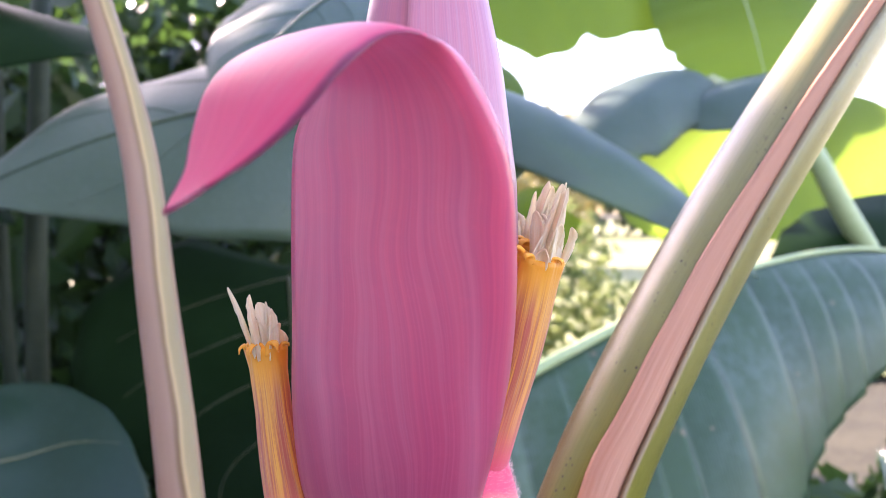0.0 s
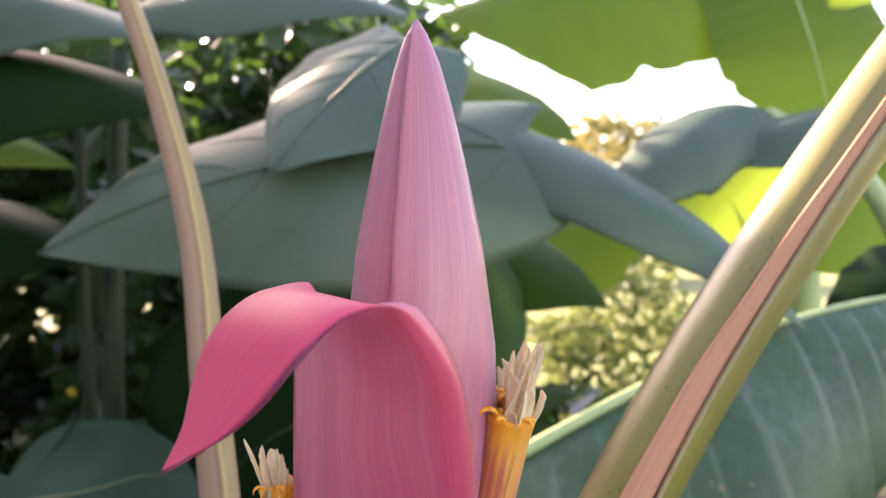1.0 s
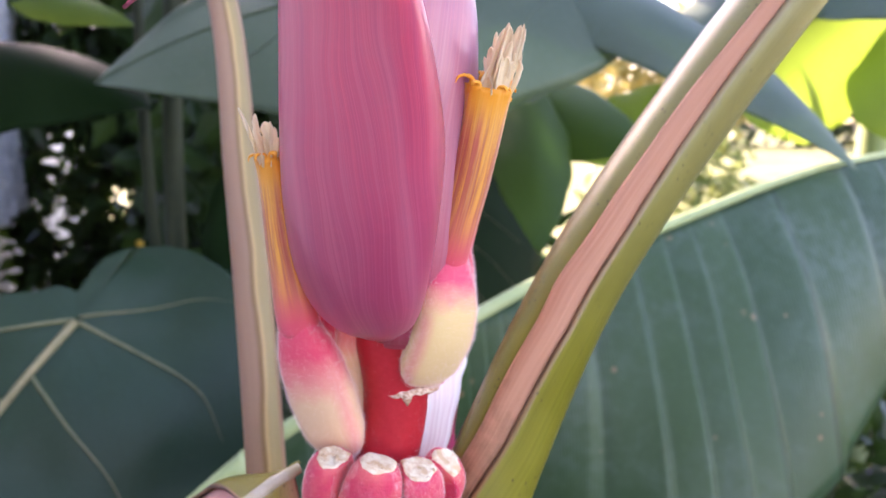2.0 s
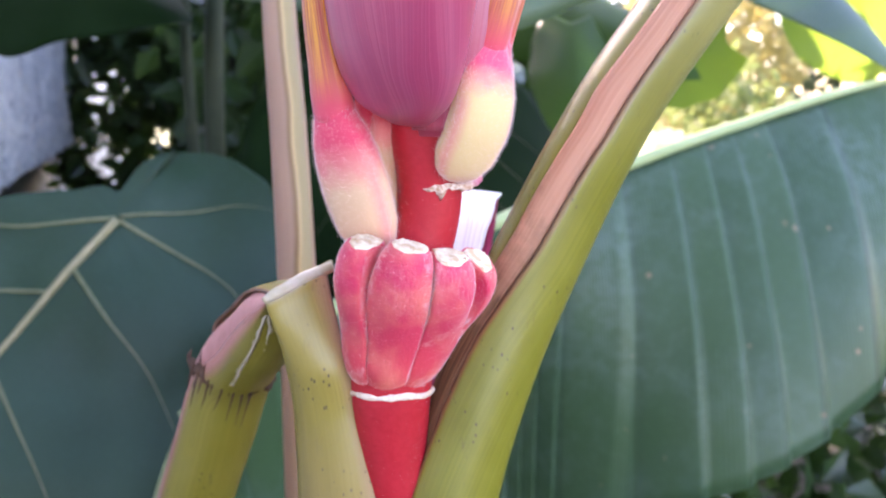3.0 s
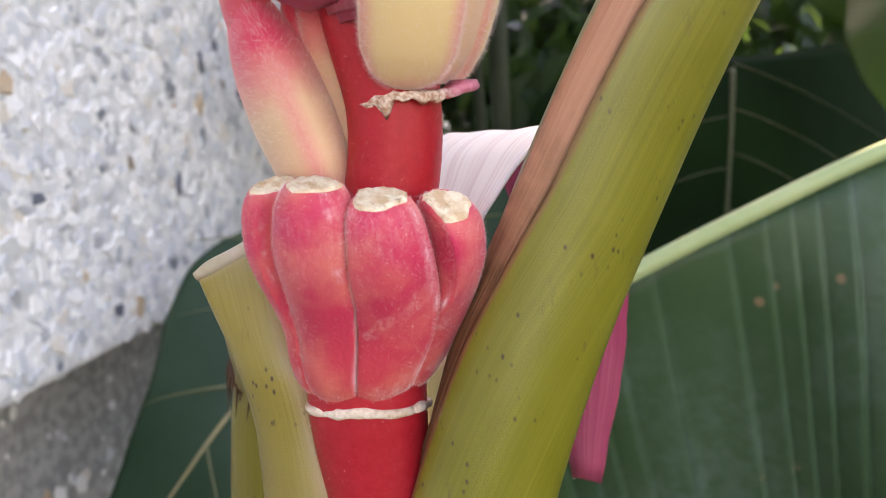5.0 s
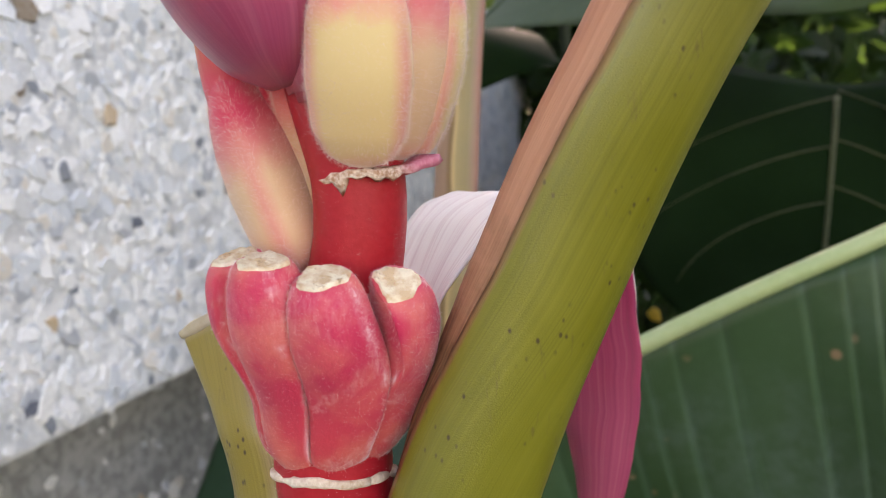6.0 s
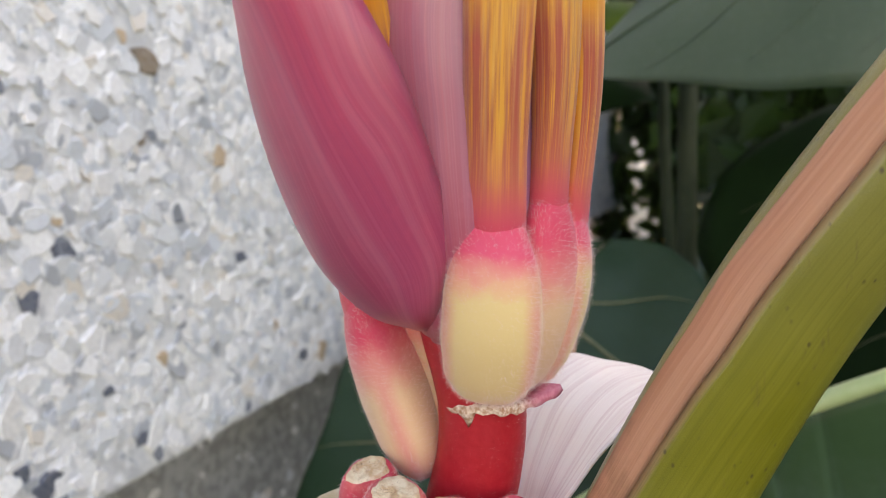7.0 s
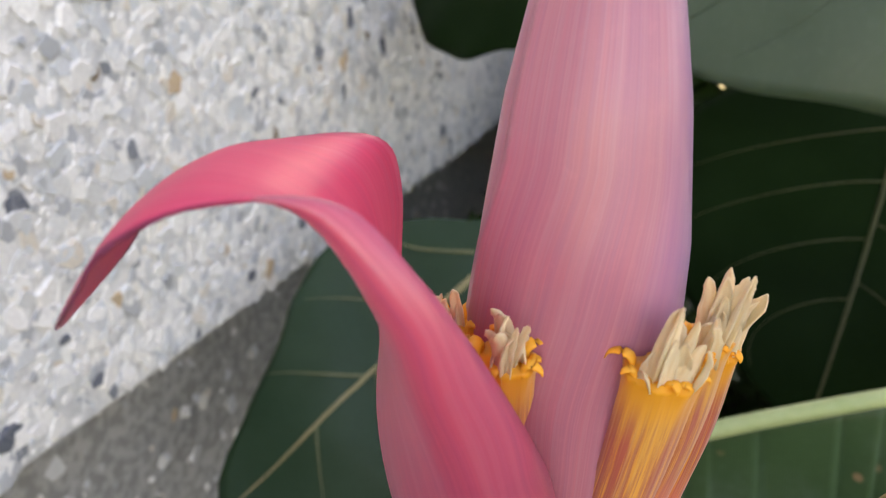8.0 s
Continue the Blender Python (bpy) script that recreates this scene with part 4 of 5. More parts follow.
# torn, browned crease at the break
rng = random.Random(8)
P = []
for i in range(70):
    a = radians(-150 + 166 * i / 69)
    d = np.array((math.cos(a), math.sin(a), -0.30 * math.cos(a)))
    c0 = np.array((-0.1055, 0.2470, 0.7920 + 0.0012 * math.sin(i * 0.5)))
    hi, lo = 0.0040 + 0.0040 * noise.noise(Vector((i * 0.30, 1, 0))), 0.0018 + 0.0018 * noise.noise(Vector((i * 0.41, 5, 0)))
    bulge = 0.0006 * rng.random()
    P.append([c0 + d * 0.0180 + (0.25 * hi, 0, hi), c0 + d * (0.0184 + bulge) + (0, 0, hi * 0.45), c0 + d * (0.0186 + bulge), c0 + d * (0.0185 + bulge) - (0, 0, lo * 0.5), c0 + d * 0.0181 - (0.25 * lo, 0, lo)])
sheet("torn_crease", np.array(P), M["torn"], plant, "dark brown torn crease")
for i in range(11):
    a = radians(-128 + 8.5 * i + rng.uniform(-4, 4))
    up, down = rng.uniform(0.003, 0.012), rng.uniform(0.004, 0.019)
    x, y, z = -0.1055 + 0.0186 * math.cos(a), 0.2470 + 0.0186 * math.sin(a), 0.7920 - 0.3 * 0.0186 * math.cos(a)
    tube("torn_streak", [(x + 0.35 * up, y - 0.10 * up, z + up), (x + 0.1 * up + rng.uniform(-1, 1) * 0.001, y - 0.0004, z), (x - 0.28 * down, y - 0.0004, z - down)], [(0, 0.0001), (0.5, 0.0006), (1, 0.0001)], M["torn"], plant, ref=(0, -1, 0), m=6, n=10)

# the slit torn open between the fold and the crease: a dark strip stands in for the shaded gap, with ragged pale lips
slit_top, slit_low = np.array((-0.0680, 0.2030, 0.8330)), np.array((-0.0945, 0.2300, 0.7925))
across, proud = np.array((0.83, 0.55, 0.0)), np.array((0.55, -0.83, 0.12))
gap, lips = [], ([], [])
for i in range(26):
    q = i / 25
    c = slit_top * (1 - q) + slit_low * q + proud * (0.0030 + 0.0040 * math.sin(math.pi * q)) + across * 0.0012 * math.sin(q * 5)
    w = 0.0002 + 0.0015 * math.sin(math.pi * min(1, q * 1.15)) ** 0.8 + 0.0004 * noise.noise(Vector((q * 9, 4, 1)))
    gap.append([c + across * w * u - proud * 0.0006 * (1 - u * u) for u in (-1, -0.5, 0, 0.5, 1)])
    for k, sign in enumerate((-1, 1)):
        rag = 0.0006 + 0.0024 * abs(noise.noise(Vector((i * 0.7, k * 9, 3)))) + 0.0010 * q
        lips[k].append([c + across * sign * (w - 0.0001) + proud * 0.0002, c + across * sign * (w + rag * 0.4) + proud * (0.0008 + 0.5 * rag * (i % 2)), c + across * sign * (w + rag) + proud * 0.0003])
sheet("torn_slit", np.array(gap), M["torn"], plant, "dark strip standing in for the shaded gap torn in the folded stalk", thick=0.0003)
for strip in lips:
    sheet("torn_lip", np.array(strip), M["fold"], plant, "ragged pale lip of the tear", thick=0.0003)

# thin pinkish stalk behind
tube("thin_leaf_stalk", [(-0.105, 0.325, 0.66), (-0.112, 0.335, 0.79), (-0.131, 0.368, 0.885), (-0.149, 0.398, 0.95), (-0.1725, 0.439, 1.03), (-0.196, 0.458, 1.10), (-0.222, 0.470, 1.17), (-0.27, 0.49, 1.27)],
     [(0, 0.0105), (0.35, 0.0100), (0.6, 0.0092), (0.8, 0.0074), (1, 0.0055)], M["thin_petiole"], plant, "slender pinkish green leaf stalk", ref=(-0.85, -0.5, 0), n=60, m=24, shape=lambda t, v: 1 + 0.05 * math.cos(2 * t))

# withered bract behind: rises white behind the stalk, folds back and hangs magenta
spine = spline([(-0.012, 0.229, 0.836), (-0.014, 0.240, 0.853), (-0.017, 0.256, 0.866), (-0.019, 0.274, 0.8715), (-0.021, 0.290, 0.8705), (-0.023, 0.304, 0.864), (-0.025, 0.314, 0.848), (-0.0255, 0.320, 0.825), (-0.025, 0.321, 0.79), (-0.025, 0.317, 0.738)], 56)
half = profile([(0, 0.013), (0.12, 0.022), (0.25, 0.027), (0.4, 0.028), (0.55, 0.026), (0.88, 0.018), (1, 0.006)], 56)
P = np.zeros((56, 24, 3))
for i in range(56):
    cup = 0.006 * max(-1.3, 1 - i / 20)
    for j, u in enumerate(np.linspace(-1, 1, 24)):
        P[i, j] = spine[i] + np.array((0.93, -0.36 + 0.48 * min(1, i / 40), 0)) * half[i] * u + np.array((0, -0.8, 0.5)) * cup * u * u
sheet("withered_bract", wobble(P, 0.0012, 70), M["old_bract"], plant, "withered bract, white inside and magenta outside, hanging behind", thick=0.0010, mat2=M["hang_bract"])


# ---- broad leaves ----
def blade(name, base, tip, width, up, mat, parent, label="", sag=0.0, droop=0.3, wave=0.0, outline="heart", vein=None, under=None, nv=40, nu=24, seed=0, lean=0.0, lobe=0.10, thick=0.0008, lopsided=1.0):
    """A leaf blade. up: the way that its upper face looks; sag: how far the midrib bows; droop: how far the sides hang."""
    base, tip, up = (np.array(p, float) for p in (base, tip, up))
    ln = np.linalg.norm(tip - base)
    along = (tip - base) / ln
    up = up - along * (up @ along)
    up /= np.linalg.norm(up)
    side = np.cross(along, up)
    rng = random.Random(seed)
    ph = rng.uniform(0, 6)
    P = np.zeros((nv, nu, 3))
    for i in range(nv):
        v = i / (nv - 1)
        if outline == "heart":
            w = (math.sin(math.pi * min(1, (v * 0.93 + 0.07)) ** 0.72)) ** 0.85
            w = max(w, 0.002)
        elif outline == "banana":
            w = min(1.0, (v / 0.12) ** 0.6 if v > 0 else 0.02) * min(1.0, ((1 - v) / 0.25) ** 0.55 if v < 1 else 0.01)
            w *= 1 - 0.07 * max(0.0, math.sin(v * 11 + ph)) ** 30
        else:
            w = math.sin(math.pi * min(1, max(0.01, v))) ** 0.7
        for j in range(nu):
            u = -1 + 2 * j / (nu - 1)
            back = lobe * ln * (1 - v) ** 3 * abs(u) ** 1.5 if outline == "heart" else 0
            rip = 1 + 0.05 * wave * math.sin(v * 23 + ph + u) * abs(u) ** 3
            p = base + along * (ln * v - back) + side * (u * w * width / 2 * rip * (lopsided if u > 0 else 1.0))
            p = p + up * (sag * ln * 4 * v * (1 - v) - droop * width * abs(u * w) ** 1.8 * (1 + lean * u))
            p = p + up * wave * 0.02 * width * math.sin(v * 17 + ph * 2) * abs(u) ** 2 * (1 if u > 0 else -0.8)
            if outline == "banana":
                p = p + up * 0.003 * width * math.sin(v * 95 + 3 * abs(u)) * min(1, abs(u) * 3)
            P[i, j] = p
    P = wobble(P, 0.012 * wave * width, 2.2 / width)
    ob = sheet(name, P, mat, parent, label, thick=0.0 if mat == M["lit_leaf"] else thick, mat2=under)
    if vein is not None:
        mid_line = ((P[:, nu // 2 - 1] + P[:, nu // 2]) / 2)[2:] + up * 0.0012
        tube("midrib", mid_line, [(0, min(0.0035, width * 0.012)), (1, width * 0.003)], vein, ob, m=8, ref=tuple(up))
        if outline != "banana":
            for q in range(1, 5):
                for s in (0, 1):
                    i0 = int(nv * (0.03 + 0.17 * (q - 1) + 0.04 * s))
                    pts = []
                    for st in np.linspace(0, 1, 9):
                        fi = min(nv - 1.001, i0 + st ** 1.25 * nv * 0.26)
                        fj = float(np.clip((nu - 1) / 2 + st * 0.82 * (nu - 1) / 2 * (1 if s else -1), 0, nu - 1.001))
                        i1, j1 = int(fi), int(fj)
                        a, b = fi - i1, fj - j1
                        pts.append((P[i1, j1] * (1 - b) + P[i1, j1 + 1] * b) * (1 - a) + (P[i1 + 1, j1] * (1 - b) + P[i1 + 1, j1 + 1] * b) * a + up * 0.0008)
                    tube("side_vein", spline(pts, 16), [(0, min(0.0012, width * 0.0036)), (1, width * 0.0009)], vein, ob, m=6, ref=tuple(up))
    return ob


def polar_leaf(name, base, tip, up, outline, mat, parent, label, vein, cup=0.05):
    """A heart leaf drawn round its stalk: outline gives the reach at each angle from the tip's way."""
    base, tip, up = (np.array(p, float) for p in (base, tip, up))
    ln = np.linalg.norm(tip - base)
    along = (tip - base) / ln
    up = up - along * (up @ along)
    up /= np.linalg.norm(up)
    side = np.cross(along, up)
    ang, reach = zip(*outline)

    def at(a, r):
        w = 0.006 * math.sin(r * 30 + a * 0.03) + 0.003 * noise.noise(Vector((r * 25, math.cos(radians(a)) * 3, math.sin(radians(a)) * 3)))
        return base + (along * math.cos(radians(a)) + side * math.sin(radians(a))) * r + up * (w * min(1, r * 12) - cup * (r / ln) ** 2 * ln * 0.5)

    n, m = 120, 26
    P = np.zeros((n, m, 3))
    for i, a in enumerate(np.linspace(-180, 180, n)):
        edge = float(np.interp(a, ang, reach)) * (1 + 0.012 * math.sin(a * 0.21) + 0.008 * math.sin(a * 0.47))
        edge = 0.5 * edge + 0.25 * (float(np.interp(a - 7, ang, reach)) + float(np.interp(a + 7, ang, reach)))
        for j in range(m):
            P[i, j] = at(a, edge * (j / (m - 1)) + 0.0005)
    ob = sheet(name, P, mat, parent, label, thick=0.0008)

    def run(nm, pts, r0, skin):
        line = [at(math.degrees(math.atan2(s, c)), math.hypot(s, c)) + up * 0.0016 for c, s in spline(pts, 24)]
        tube(nm, line, [(0, r0), (0.5, r0 * 0.55), (1, r0 * 0.12)], skin, ob, m=8, ref=tuple(up))

    run("midrib", [(0.001, 0.0), (0.15, 0.003), (0.3, 0.0), (0.43, 0.0)], 0.0048, vein)
    for pts, r0 in (([(0.0, 0.002), (0.06, 0.07), (0.09, 0.125), (0.13, 0.17)], 0.0019), ([(0.0, -0.002), (-0.005, -0.08), (0.0, -0.15), (0.03, -0.20)], 0.0019),
                    ([(0.07, 0.0), (0.095, -0.06), (0.12, -0.13), (0.17, -0.21)], 0.0018), ([(0.10, 0.0), (0.13, 0.05), (0.165, 0.09), (0.20, 0.12)], 0.0017),
                    ([(0.19, 0.0), (0.22, -0.05), (0.255, -0.11), (0.29, -0.16)], 0.0016), ([(0.20, 0.0), (0.235, 0.035), (0.27, 0.07), (0.295, 0.09)], 0.0015),
                    ([(0.28, 0.0), (0.31, -0.04), (0.34, -0.085)], 0.0012), ([(-0.005, 0.0), (-0.05, -0.05), (-0.09, -0.09), (-0.11, -0.13)], 0.0014)):
        run("side_vein", pts, r0 * 1.35, M["side_vein"])
    return ob


def stalk(parent, pts, r0, r1, mat=None, name="leaf_stem"):
    return tube(name, pts, [(0, r0), (1, r1)], mat or M["stem"], parent, n=20, m=10)


# broad-leaved plants behind the flower
ears = thing("elephant_ear_plant", (-0.55, 1.05, 0.0), "dark green plant with broad drooping heart-shaped leaves", "plant")
stalk(ears, [(-0.55, 1.05, 0.0), (-0.56, 1.06, 0.5), (-0.57, 1.08, 0.9), (-0.56, 1.1, 1.3)], 0.020, 0.013)
stalk(ears, [(-0.5, 1.1, 0.0), (-0.62, 1.11, 0.7), (-0.64, 1.12, 1.25)], 0.012, 0.008)
blade("leaf", (0.04, 0.86, 1.125), (-0.455, 0.72, 1.012), 0.29, (0.05, -0.75, 0.62), M["mid_leaf"], ears, "dark drooping heart-shaped leaf", 0.10, 0.22, 0.6, "heart", M["mid_leaf"], M["grey_leaf"], seed=1)
blade("leaf", (-0.065, 0.90, 1.165), (0.335, 0.82, 0.925), 0.125, (0.35, -0.72, 0.62), M["grey_leaf"], ears, "pale blue-green drooping leaf", 0.10, 0.25, 0.5, "heart", None, seed=2)
blade("leaf", (-0.09, 0.86, 1.25), (-0.205, 0.70, 1.09), 0.20, (0.1, -0.7, 0.7), M["grey_leaf"], ears, "grey-green heart-shaped leaf pointing down", 0.08, 0.2, 0.5, "heart", M["grey_leaf"], seed=3)
blade("leaf", (-0.72, 0.9, 1.26), (-0.35, 0.82, 1.165), 0.26, (0.0, -0.5, 0.85), M["shaded_leaf"], ears, "dark heart-shaped leaf", 0.06, 0.3, 0.5, "heart", None, seed=4)
blade("leaf", (-0.75, 0.9, 1.34), (-0.40, 0.85, 1.26), 0.18, (0.0, -0.6, 0.8), M["grey_leaf"], ears, "pale grey-green leaf", 0.06, 0.3, 0.5, "heart", None, seed=5)
blade("leaf", (-0.47, 1.0, 1.345), (-0.10, 0.95, 1.30), 0.16, (0.0, -0.5, 0.85), M["grey_leaf"], ears, "pale grey-green leaf", 0.08, 0.3, 0.5, "heart", None, seed=6)
blade("leaf", (-0.95, 1.02, 1.07), (-0.53, 0.96, 0.985), 0.24, (0.1, -0.6, 0.8), M["shaded_leaf"], ears, "dark purplish leaf", 0.1, 0.35, 0.6, "heart", None, seed=7)
blade("leaf", (-0.09, 1.12, 1.27), (0.11, 1.0, 1.145), 0.15, (0.2, -0.7, 0.7), M["lit_leaf"], ears, "light green leaf", 0.05, 0.2, 0.5, "heart", None, seed=8)
blade("leaf", (-0.10, 1.10, 1.03), (0.15, 1.0, 0.93), 0.16, (0.1, -0.8, 0.6), M["green_leaf"], ears, "fresh mid green leaf", 0.05, 0.2, 0.5, "heart", None, seed=9)
blade("leaf", (-0.02, 1.02, 1.0), (0.01, 0.86, 0.82), 0.11, (0.2, -0.8, 0.5), M["green_leaf"], ears, "green hanging leaf", 0.05, 0.2, 0.5, "heart", None, seed=10)


blade("leaf", (-1.00, 1.33, 1.20), (-0.75, 1.30, 1.14), 0.075, (0.0, -0.8, 0.6), M["lit_leaf"], ears, "sunlit yellow-green leaf", 0.05, 0.2, 0.6, "heart", None, seed=13)
blade("leaf", (-0.97, 1.05, 1.075), (-0.62, 0.98, 1.03), 0.09, (0.1, -0.7, 0.6), M["dead_leaf"], ears, "dry brown leaf hanging over the dark one", 0.1, 0.45, 1.0, "heart", None, seed=15)
for k, (x, y, z) in enumerate(((-0.745, 1.262, 0.743), (-0.352, 0.885, 0.671))):
    blade("leaf", (x - 0.007, y, z + 0.007), (x + 0.007, y, z - 0.006), 0.014, (0.3, -0.9, 0.2), M["yellow_leaf"], ears, "small yellow leaf", 0.05, 0.2, 0.5, "heart", None, seed=16 + k, nv=10, nu=7)

# veined leaf, low on the wall side
low = thing("broad_leaf_plant", (-0.50, 0.75, 0.0), "low plant with a large pale-veined leaf", "plant")
stalk(low, [(-0.50, 0.75, 0.0), (-0.49, 0.76, 0.4), (-0.45, 0.70, 0.76)], 0.012, 0.006)
polar_leaf("leaf", (-0.470, 0.680, 0.762), (-0.600, 0.375, 0.470), (0.52, -0.55, 0.62), [(-180, 0.105), (-160, 0.148), (-140, 0.170), (-110, 0.20), (-90, 0.225), (-60, 0.285), (-40, 0.34), (-20, 0.40), (-4, 0.45), (4, 0.43), (8, 0.39), (12, 0.335), (18, 0.284), (28, 0.262), (35, 0.230), (45, 0.212), (52, 0.190), (57, 0.152), (64, 0.122), (76, 0.084), (94, 0.052), (120, 0.045), (150, 0.030), (165, 0.072), (180, 0.105)], M["veined_leaf"], low, "large blue-green leaf with pale veins", M["vein"])
blade("leaf", (-0.22, 1.09, 0.925), (-0.185, 0.90, 0.58), 0.52, (0.45, -0.8, 0.4), M["shaded_leaf"], low, "pale-veined leaf coloured dark for its deep shade", 0.06, 0.15, 0.3, "heart", M["dark_vein"], seed=12)

def pleat(x):
    """A slow rise and a quick step back, like the folds of a ribbed leaf."""
    f = x % 1.0
    return f / 0.86 if f < 0.86 else (1.0 - f) / 0.14


# large banana leaf, hanging from its midrib
ban = thing("banana_plant", (-0.32, 0.46, 0.0), "banana plant with a wide hanging green leaf", "plant")
stalk(ban, [(-0.32, 0.46, 0.0), (-0.31, 0.46, 0.4), (-0.27, 0.47, 0.62), (-0.20, 0.505, 0.71)], 0.02, 0.008, M["midrib"])
rib = spline([(-0.265, 0.462, 0.652), (-0.20, 0.505, 0.71), (-0.125, 0.555, 0.757), (-0.045, 0.605, 0.80), (0.03, 0.655, 0.836), (0.16, 0.735, 0.885), (0.31, 0.83, 0.93), (0.50, 0.95, 0.95), (0.68, 1.06, 0.93)], 420)
tube("midrib", rib, [(0, 0.007), (0.5, 0.006), (1, 0.002)], M["midrib"], ban, ref=(0, -0.6, 0.8), m=12)
for nm, fall, lab in (("leaf_half", np.array((0.10, -0.30, -0.95)), "ribbed blade of the banana leaf"), ("leaf_half", np.array((-0.10, 0.74, -0.58)), "ribbed blade of the banana leaf")):
    P = np.zeros((420, 22, 3))
    for i in range(420):
        s = i / 419
        w = (0.485 - 0.30 * s) * min(1, (s / 0.16) ** 0.55 if s > 0 else 0.02) * min(1, ((1.001 - s) / 0.3) ** 0.6)
        k = min(1.0, max(0.0, (s - 0.28) / 0.34))
        k = k * k * (3 - 2 * k) if fall[1] < 0 else 1.0
        way = fall * k + np.array((-0.02, 0.32, -0.945)) * (1 - k)
        flare = np.array((0.01, -0.01, 0.0)) * (k if fall[1] < 0 else 0.0)
        for j in range(22):
            u = j / 21
            p = rib[i] + way * w * u + flare * u ** 3
            p = p + np.array((0.25, -0.35, 0.30)) * (0.022 + 0.038 * k) * math.sin(u * math.pi * 0.8) + np.array((0.4, -0.9, 0)) * (0.0058 * pleat(s * 27 + 0.5 * math.sin(s * 31) + 0.25 * u * math.sin(s * 17)) * min(1, u * 5) + 0.016 * u * math.sin(s * 19 + 1.0 + u))
            P[i, j] = p
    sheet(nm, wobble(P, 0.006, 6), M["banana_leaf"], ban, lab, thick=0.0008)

# sunlit banana leaves farther off
far = thing("sunlit_banana_plant", (0.75, 2.0, 0.0), "sunlit banana plant with yellow-green leaves", "plant")
stalk(far, [(0.75, 2.0, 0.0), (0.76, 2.0, 0.8), (0.74, 1.95, 1.5)], 0.06, 0.03, M["midrib"])
blade("leaf", (0.72, 1.85, 1.66), (-0.12, 1.58, 1.465), 0.50, (0.05, -0.5, 0.85), M["lit_leaf"], far, "backlit yellow-green leaf", 0.05, 0.30, 0.4, "banana", M["midrib"], seed=21, nv=120)
blade("leaf", (0.55, 1.75, 1.72), (0.60, 1.42, 1.20), 0.32, (-0.1, -0.8, 0.55), M["lit_leaf"], far, "backlit yellow-green leaf", 0.08, 0.15, 0.4, "banana", M["midrib"], seed=22, nv=120)
blade("leaf", (0.47, 1.36, 1.225), (0.19, 1.12, 1.075), 0.15, (0.2, -0.6, 0.8), M["grey_leaf"], far, "arched grey-green leaf", 0.16, 0.3, 0.6, "banana", None, seed=23)
blade("leaf", (0.55, 1.26, 1.21), (0.33, 1.22, 1.12), 0.14, (0.0, -0.6, 0.8), M["grey_leaf"], far, "pale leaf", 0.1, 0.3, 0.6, "heart", None, seed=24)
blade("leaf", (0.60, 1.60, 1.22), (0.34, 1.42, 0.98), 0.26, (0.2, -0.9, 0.3), M["lit_leaf"], far, "bright yellow-green leaf", 0.05, 0.2, 0.6, "banana", None, seed=25)
blade("leaf", (0.95, 1.62, 1.20), (0.53, 1.45, 0.98), 0.26, (0.0, -0.9, 0.4), M["lit_leaf"], far, "bright yellow-green leaf", 0.05, 0.2, 0.6, "banana", None, seed=26)
blade("leaf", (0.75, 1.25, 1.00), (0.47, 1.12, 0.90), 0.18, (0.0, -0.6, 0.8), M["shaded_leaf"], far, "dark green leaf", 0.05, 0.2, 0.6, "heart", None, seed=27)

blade("leaf", (0.25, 1.62, 1.01), (0.02, 1.55, 0.90), 0.17, (0.1, -0.9, 0.4), M["lit_leaf"], far, "fresh yellow-green leaf", 0.05, 0.25, 0.8, "heart", None, seed=29)
stalk(far, [(0.90, 1.30, 0.55), (0.70, 1.20, 0.86), (0.60, 1.16, 1.0), (0.53, 1.17, 1.12), (0.47, 1.36, 1.225)], 0.022, 0.012, M["midrib"])

# ---- concrete wall ----
WN = Vector((0.8539, 0.5204, 0)).normalized()
WD = Vector((-WN.y, WN.x, 0))
W0 = Vector((-0.6025, 0.3012, 0.0))


def slab(name, s0, s1, z0, z1, front, back, mat, label):
    bm = bmesh.new()
    bmesh.ops.create_cube(bm, size=1.0)
    for v in bm.verts:
        s = s0 if v.co.x < 0 else s1
        d = front if v.co.y < 0 else back
        z = z0 if v.co.z < 0 else z1
        v.co = W0 + WD * s + WN * d + Vector((0, 0, z))
    bmesh.ops.recalc_face_normals(bm, faces=bm.faces)
    bmesh.ops.bevel(bm, geom=list(bm.edges), offset=0.006, segments=3, affect="EDGES")
    me = bpy.data.meshes.new(name)
    bm.to_mesh(me)
    bm.free()
    me.materials.append(mat)
    ob = new(name, me)
    return tagged(ob, label, "wall", "", "structure")


wall = slab("wall_panel", -2.2, 8.0, 0.657, 2.7, 0.0, -0.30, M["concrete"], "pale exposed aggregate concrete panel with blue and brown pebbles")
base_wall = slab("wall_base", -2.2, 8.0, 0.0, 0.645, -0.13, -0.30, M["recess_concrete"], "recessed aggregate concrete base under the panel")

# ---- ground and distance ----
def sheet_ground():
    xs = np.concatenate([np.linspace(-400, -8, 8), np.linspace(-6, 8, 30), np.linspace(12, 400, 8)])
    ys = np.concatenate([np.linspace(-60, -6, 5), np.linspace(-4, 12, 34), np.linspace(16, 600, 12)])
    P = np.zeros((len(ys), len(xs), 3))
    for i, y in enumerate(ys):
        for j, x in enumerate(xs):
            P[i, j] = (x, y, 0.03 * noise.noise(Vector((x * 0.8, y * 0.8, 0))) - 0.03)
    g = sheet("ground", P, M["soil"])
    tagged(g, "dark soil under the plants", "ground", "", "structure")


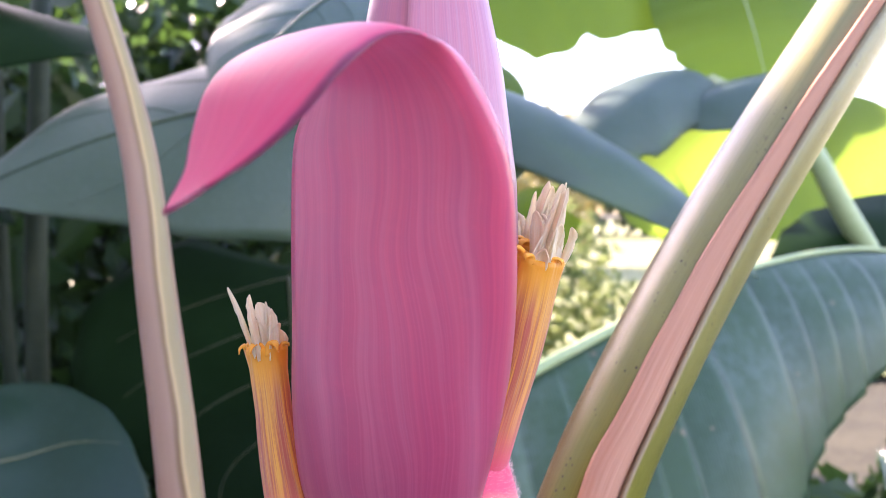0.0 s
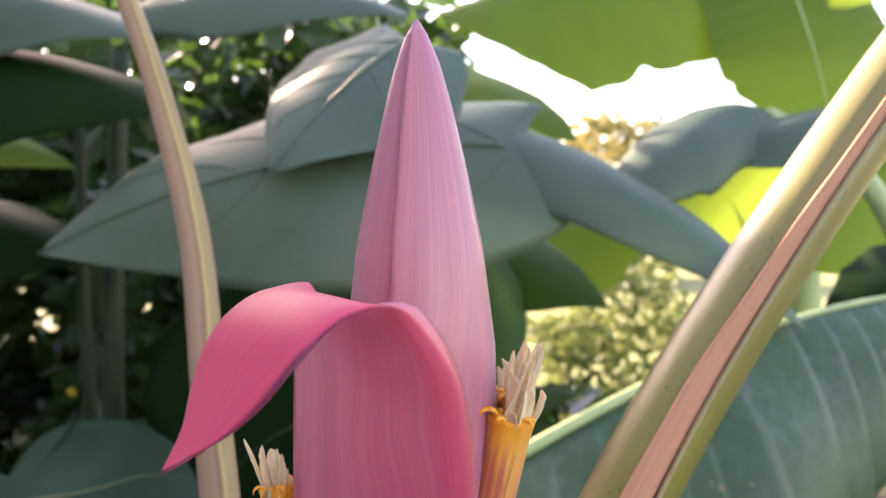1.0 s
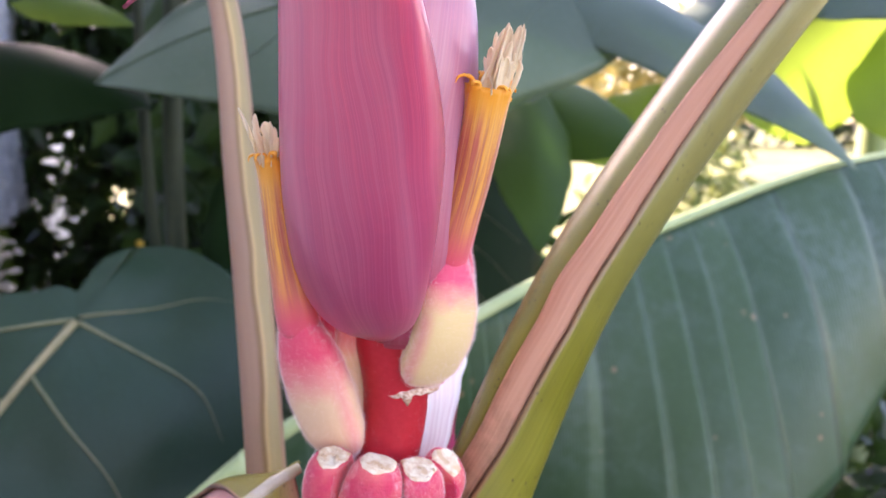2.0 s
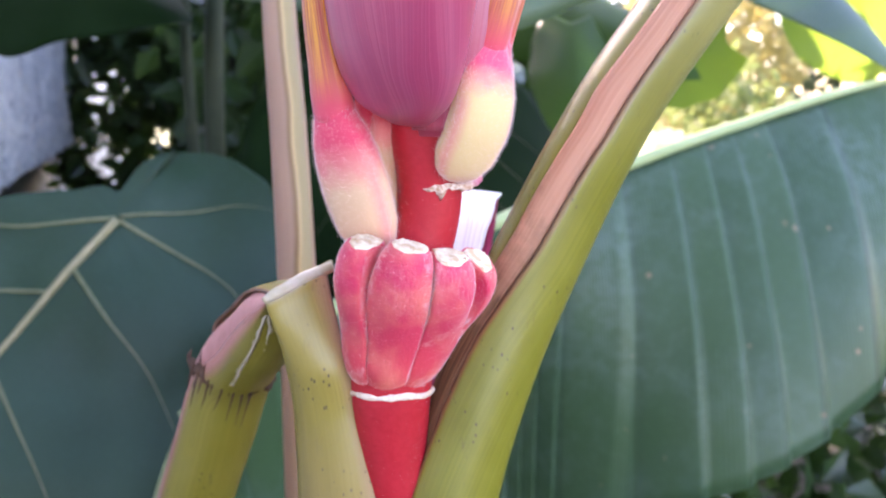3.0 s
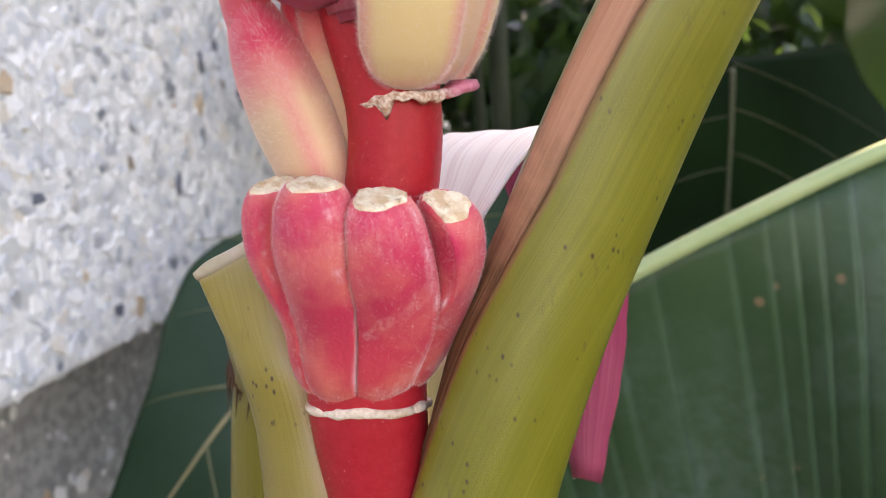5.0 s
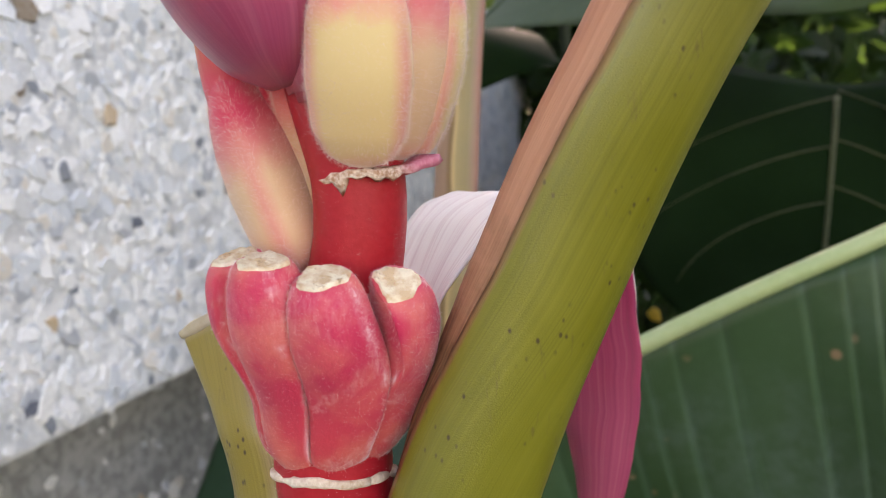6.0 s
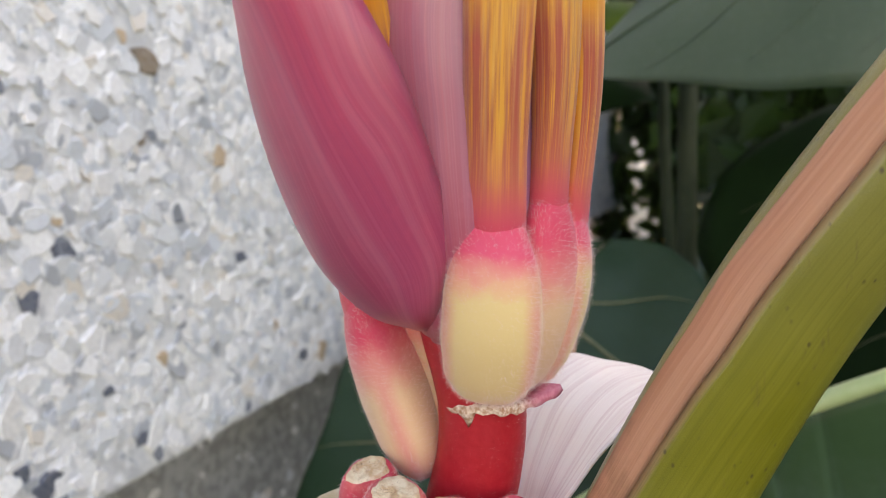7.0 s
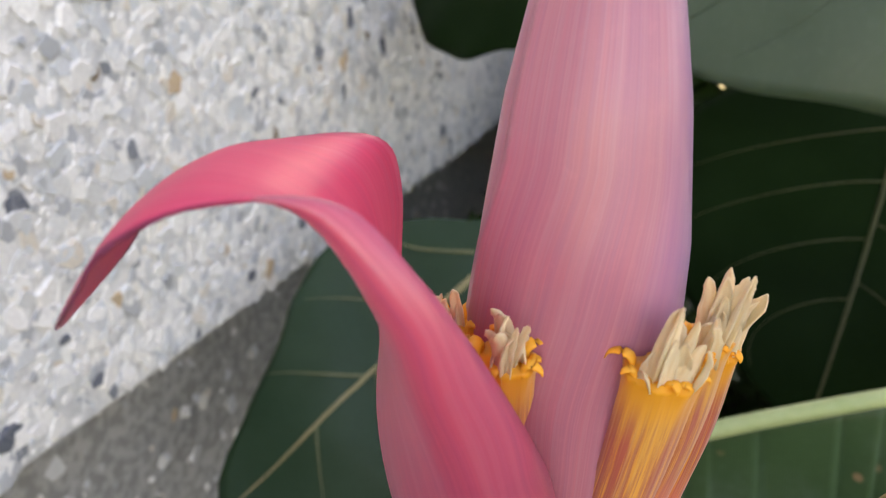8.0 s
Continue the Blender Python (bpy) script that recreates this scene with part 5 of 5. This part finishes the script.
sheet_ground()
lawn = sheet("lawn", np.array([[(x, y, 0.012) for x in np.linspace(-60, 60, 12)] for y in np.linspace(4.6, 90, 12)]), M["grass"])
tagged(lawn, "dry sunlit lawn beyond the plants", "lawn", "", "structure")


def leaf_cloud(name, centre, size, count, leaf, mat, seed, label, category, shape=2.0, hollow=0.35, kind="stuff"):
    """A mass of small folded leaves filling an uneven volume."""
    rng = np.random.default_rng(seed)
    verts, faces = [], []
    c, s = np.array(centre, float), np.array(size, float)
    made = 0
    while made < count:
        p = rng.uniform(-1, 1, 3)
        if (np.abs(p) ** shape).sum() > 1:
            continue
        w = c + p * s
        if noise.noise(Vector(w / (s.max() * hollow))) < -0.05:
            continue
        if w[2] < 0.01:
            continue
        made += 1
        ax = rng.normal(size=3)
        ax[2] -= 0.4
        ax /= np.linalg.norm(ax)
        bx = np.cross(ax, rng.normal(size=3))
        bx /= np.linalg.norm(bx)
        nx = np.cross(ax, bx)
        k = leaf * rng.uniform(0.6, 1.35)
        b = len(verts)
        verts += [w, w + ax * k * 0.45 + bx * k * 0.28 + nx * k * 0.08, w + ax * k, w + ax * k * 0.45 - bx * k * 0.28 + nx * k * 0.08, w + ax * k * 0.5]
        faces += [(b, b + 1, b + 4), (b + 1, b + 2, b + 4), (b + 2, b + 3, b + 4), (b + 3, b, b + 4)]
    ob = mesh_part(name, verts, faces, mat, None, "", None, False)
    return tagged(ob, label, category, "", kind)


leaf_cloud("bush", (0.46, 3.4, 0.5), (0.40, 0.4, 0.58), 2600, 0.06, M["bush"], 5, "sunlit yellow-green bush beyond the leaves", "bush")
leaf_cloud("ground_cover", (0.9, 1.35, 0.22), (1.1, 0.55, 0.3), 3200, 0.075, M["cover"], 6, "dark glossy ground cover with small leaves", "ground cover", 4)
leaf_cloud("ground_cover", (-0.45, 1.6, 0.25), (0.75, 0.55, 0.45), 2200, 0.10, M["cover"], 7, "dark understorey leaves in the shade", "ground cover", 4)
leaf_cloud("shade_shrub", (-0.56, 2.0, 0.85), (0.52, 0.5, 0.85), 3800, 0.10, M["cover"], 8, "dark leafy shrub in deep shade", "shrub", 4)
leaf_cloud("hedge", (-1.1, 2.75, 0.82), (0.95, 0.35, 1.0), 11000, 0.11, M["cover"], 12, "dense dark hedge in the shade", "hedge", 6, 0.2)
leaf_cloud("autumn_shrub", (1.4, 14.0, 1.6), (1.7, 1.2, 1.4), 2600, 0.22, M["autumn"], 9, "distant yellow autumn shrub", "shrub")
leaf_cloud("far_trees", (4.0, 34.0, 2.4), (16.0, 3.0, 2.8), 6000, 0.6, M["conifer"], 10, "distant dark trees beyond the lawn", "trees", 4)


# ---- stones in the wall ----
def stone_shape(rng, r, rise):
    """A broken chip ground nearly flush: an angular outline, a short flank and a slightly tilted face."""
    k = 5 + int(rng.integers(0, 3))
    a = (np.arange(k) + rng.uniform(-0.36, 0.36, k)) * 2 * math.pi / k + rng.uniform(0, 6.28)
    q = r * rng.uniform(0.62, 1.15, k)
    long, turn = rng.uniform(0.55, 1.0), rng.uniform(0, 3.14)
    x, z = q * np.cos(a), q * np.sin(a) * long
    x, z = x * math.cos(turn) - z * math.sin(turn), x * math.sin(turn) + z * math.cos(turn)
    tx, tz = rng.uniform(-0.12, 0.12, 2)
    low = np.stack([x, np.full(k, -0.0012), z], 1)
    waist = np.stack([x * 0.97, rise * 0.62 + rng.uniform(-0.12, 0.12, k) * rise, z * 0.97], 1)
    top = np.stack([x * 0.80, rise * rng.uniform(0.85, 1.1, k) + tx * x + tz * z, z * 0.80], 1)
    faces = [(i + a * k, (i + 1) % k + a * k, k + (i + 1) % k + a * k, k + i + a * k) for a in (0, 1) for i in range(k)] + [tuple(range(2 * k, 3 * k))]
    return np.concatenate([low, waist, top]), faces


rng = np.random.default_rng(31)
wd, wn_ = np.array(WD), np.array(WN)


def on_wall(s, z, depth):
    return np.array(W0) + wd * s + wn_ * depth + np.array((0, 0, z))


def chips(parent, count, z_low, z_high, depth, s_high):
    verts, faces = [], []
    for _ in range(count):
        s = -0.4 + (s_high + 0.4) * rng.uniform() ** 1.5
        z = rng.uniform(z_low, z_high + 0.12 * max(0, s))
        v, fs = stone_shape(rng, (0.0035 + 0.0140 * rng.uniform() ** 1.7) * (1 + 0.3 * max(0, s)), 0.0005 + 0.0026 * rng.uniform() ** 1.5)
        b = len(verts)
        verts += [on_wall(s, z, depth) + wd * p[0] + wn_ * p[1] + np.array((0, 0, p[2])) for p in v]
        faces += [tuple(b + q for q in f) for f in fs]
    ob = mesh_part("stone_chips", verts, faces, M["chips"], parent, "pale quartz chips set in the concrete", None, False)
    ob["kind"] = "stuff"


chips(wall, 11000, 0.664, 1.20, 0.0002, 2.6)
chips(base_wall, 350, 0.30, 0.632, -0.1298, 1.6)
shapes = []
for k in range(14):
    me = bpy.data.meshes.new("pebble")
    v, fs = stone_shape(rng, 0.0135, 0.0022)
    me.from_pydata([tuple(p[0] * wd + p[1] * wn_ + np.array((0, 0, p[2]))) for p in v], [], fs)
    me.materials.append(M["pebble"])
    shapes.append(me)
for k in range(300):
    s = -0.35 + 1.75 * rng.uniform() ** 1.2
    low_one = rng.uniform() < 0.12
    z = rng.uniform(0.36, 0.62) if low_one else rng.uniform(0.67, 1.18 + 0.1 * max(0, s))
    ob = new("pebble", shapes[k % 14])
    ob.location = on_wall(s, z, -0.1296 if low_one else 0.0004)
    q = 0.65 + 1.0 * rng.uniform() ** 2
    ob.scale = (q, q, q)
    attach(ob, base_wall if low_one else wall)
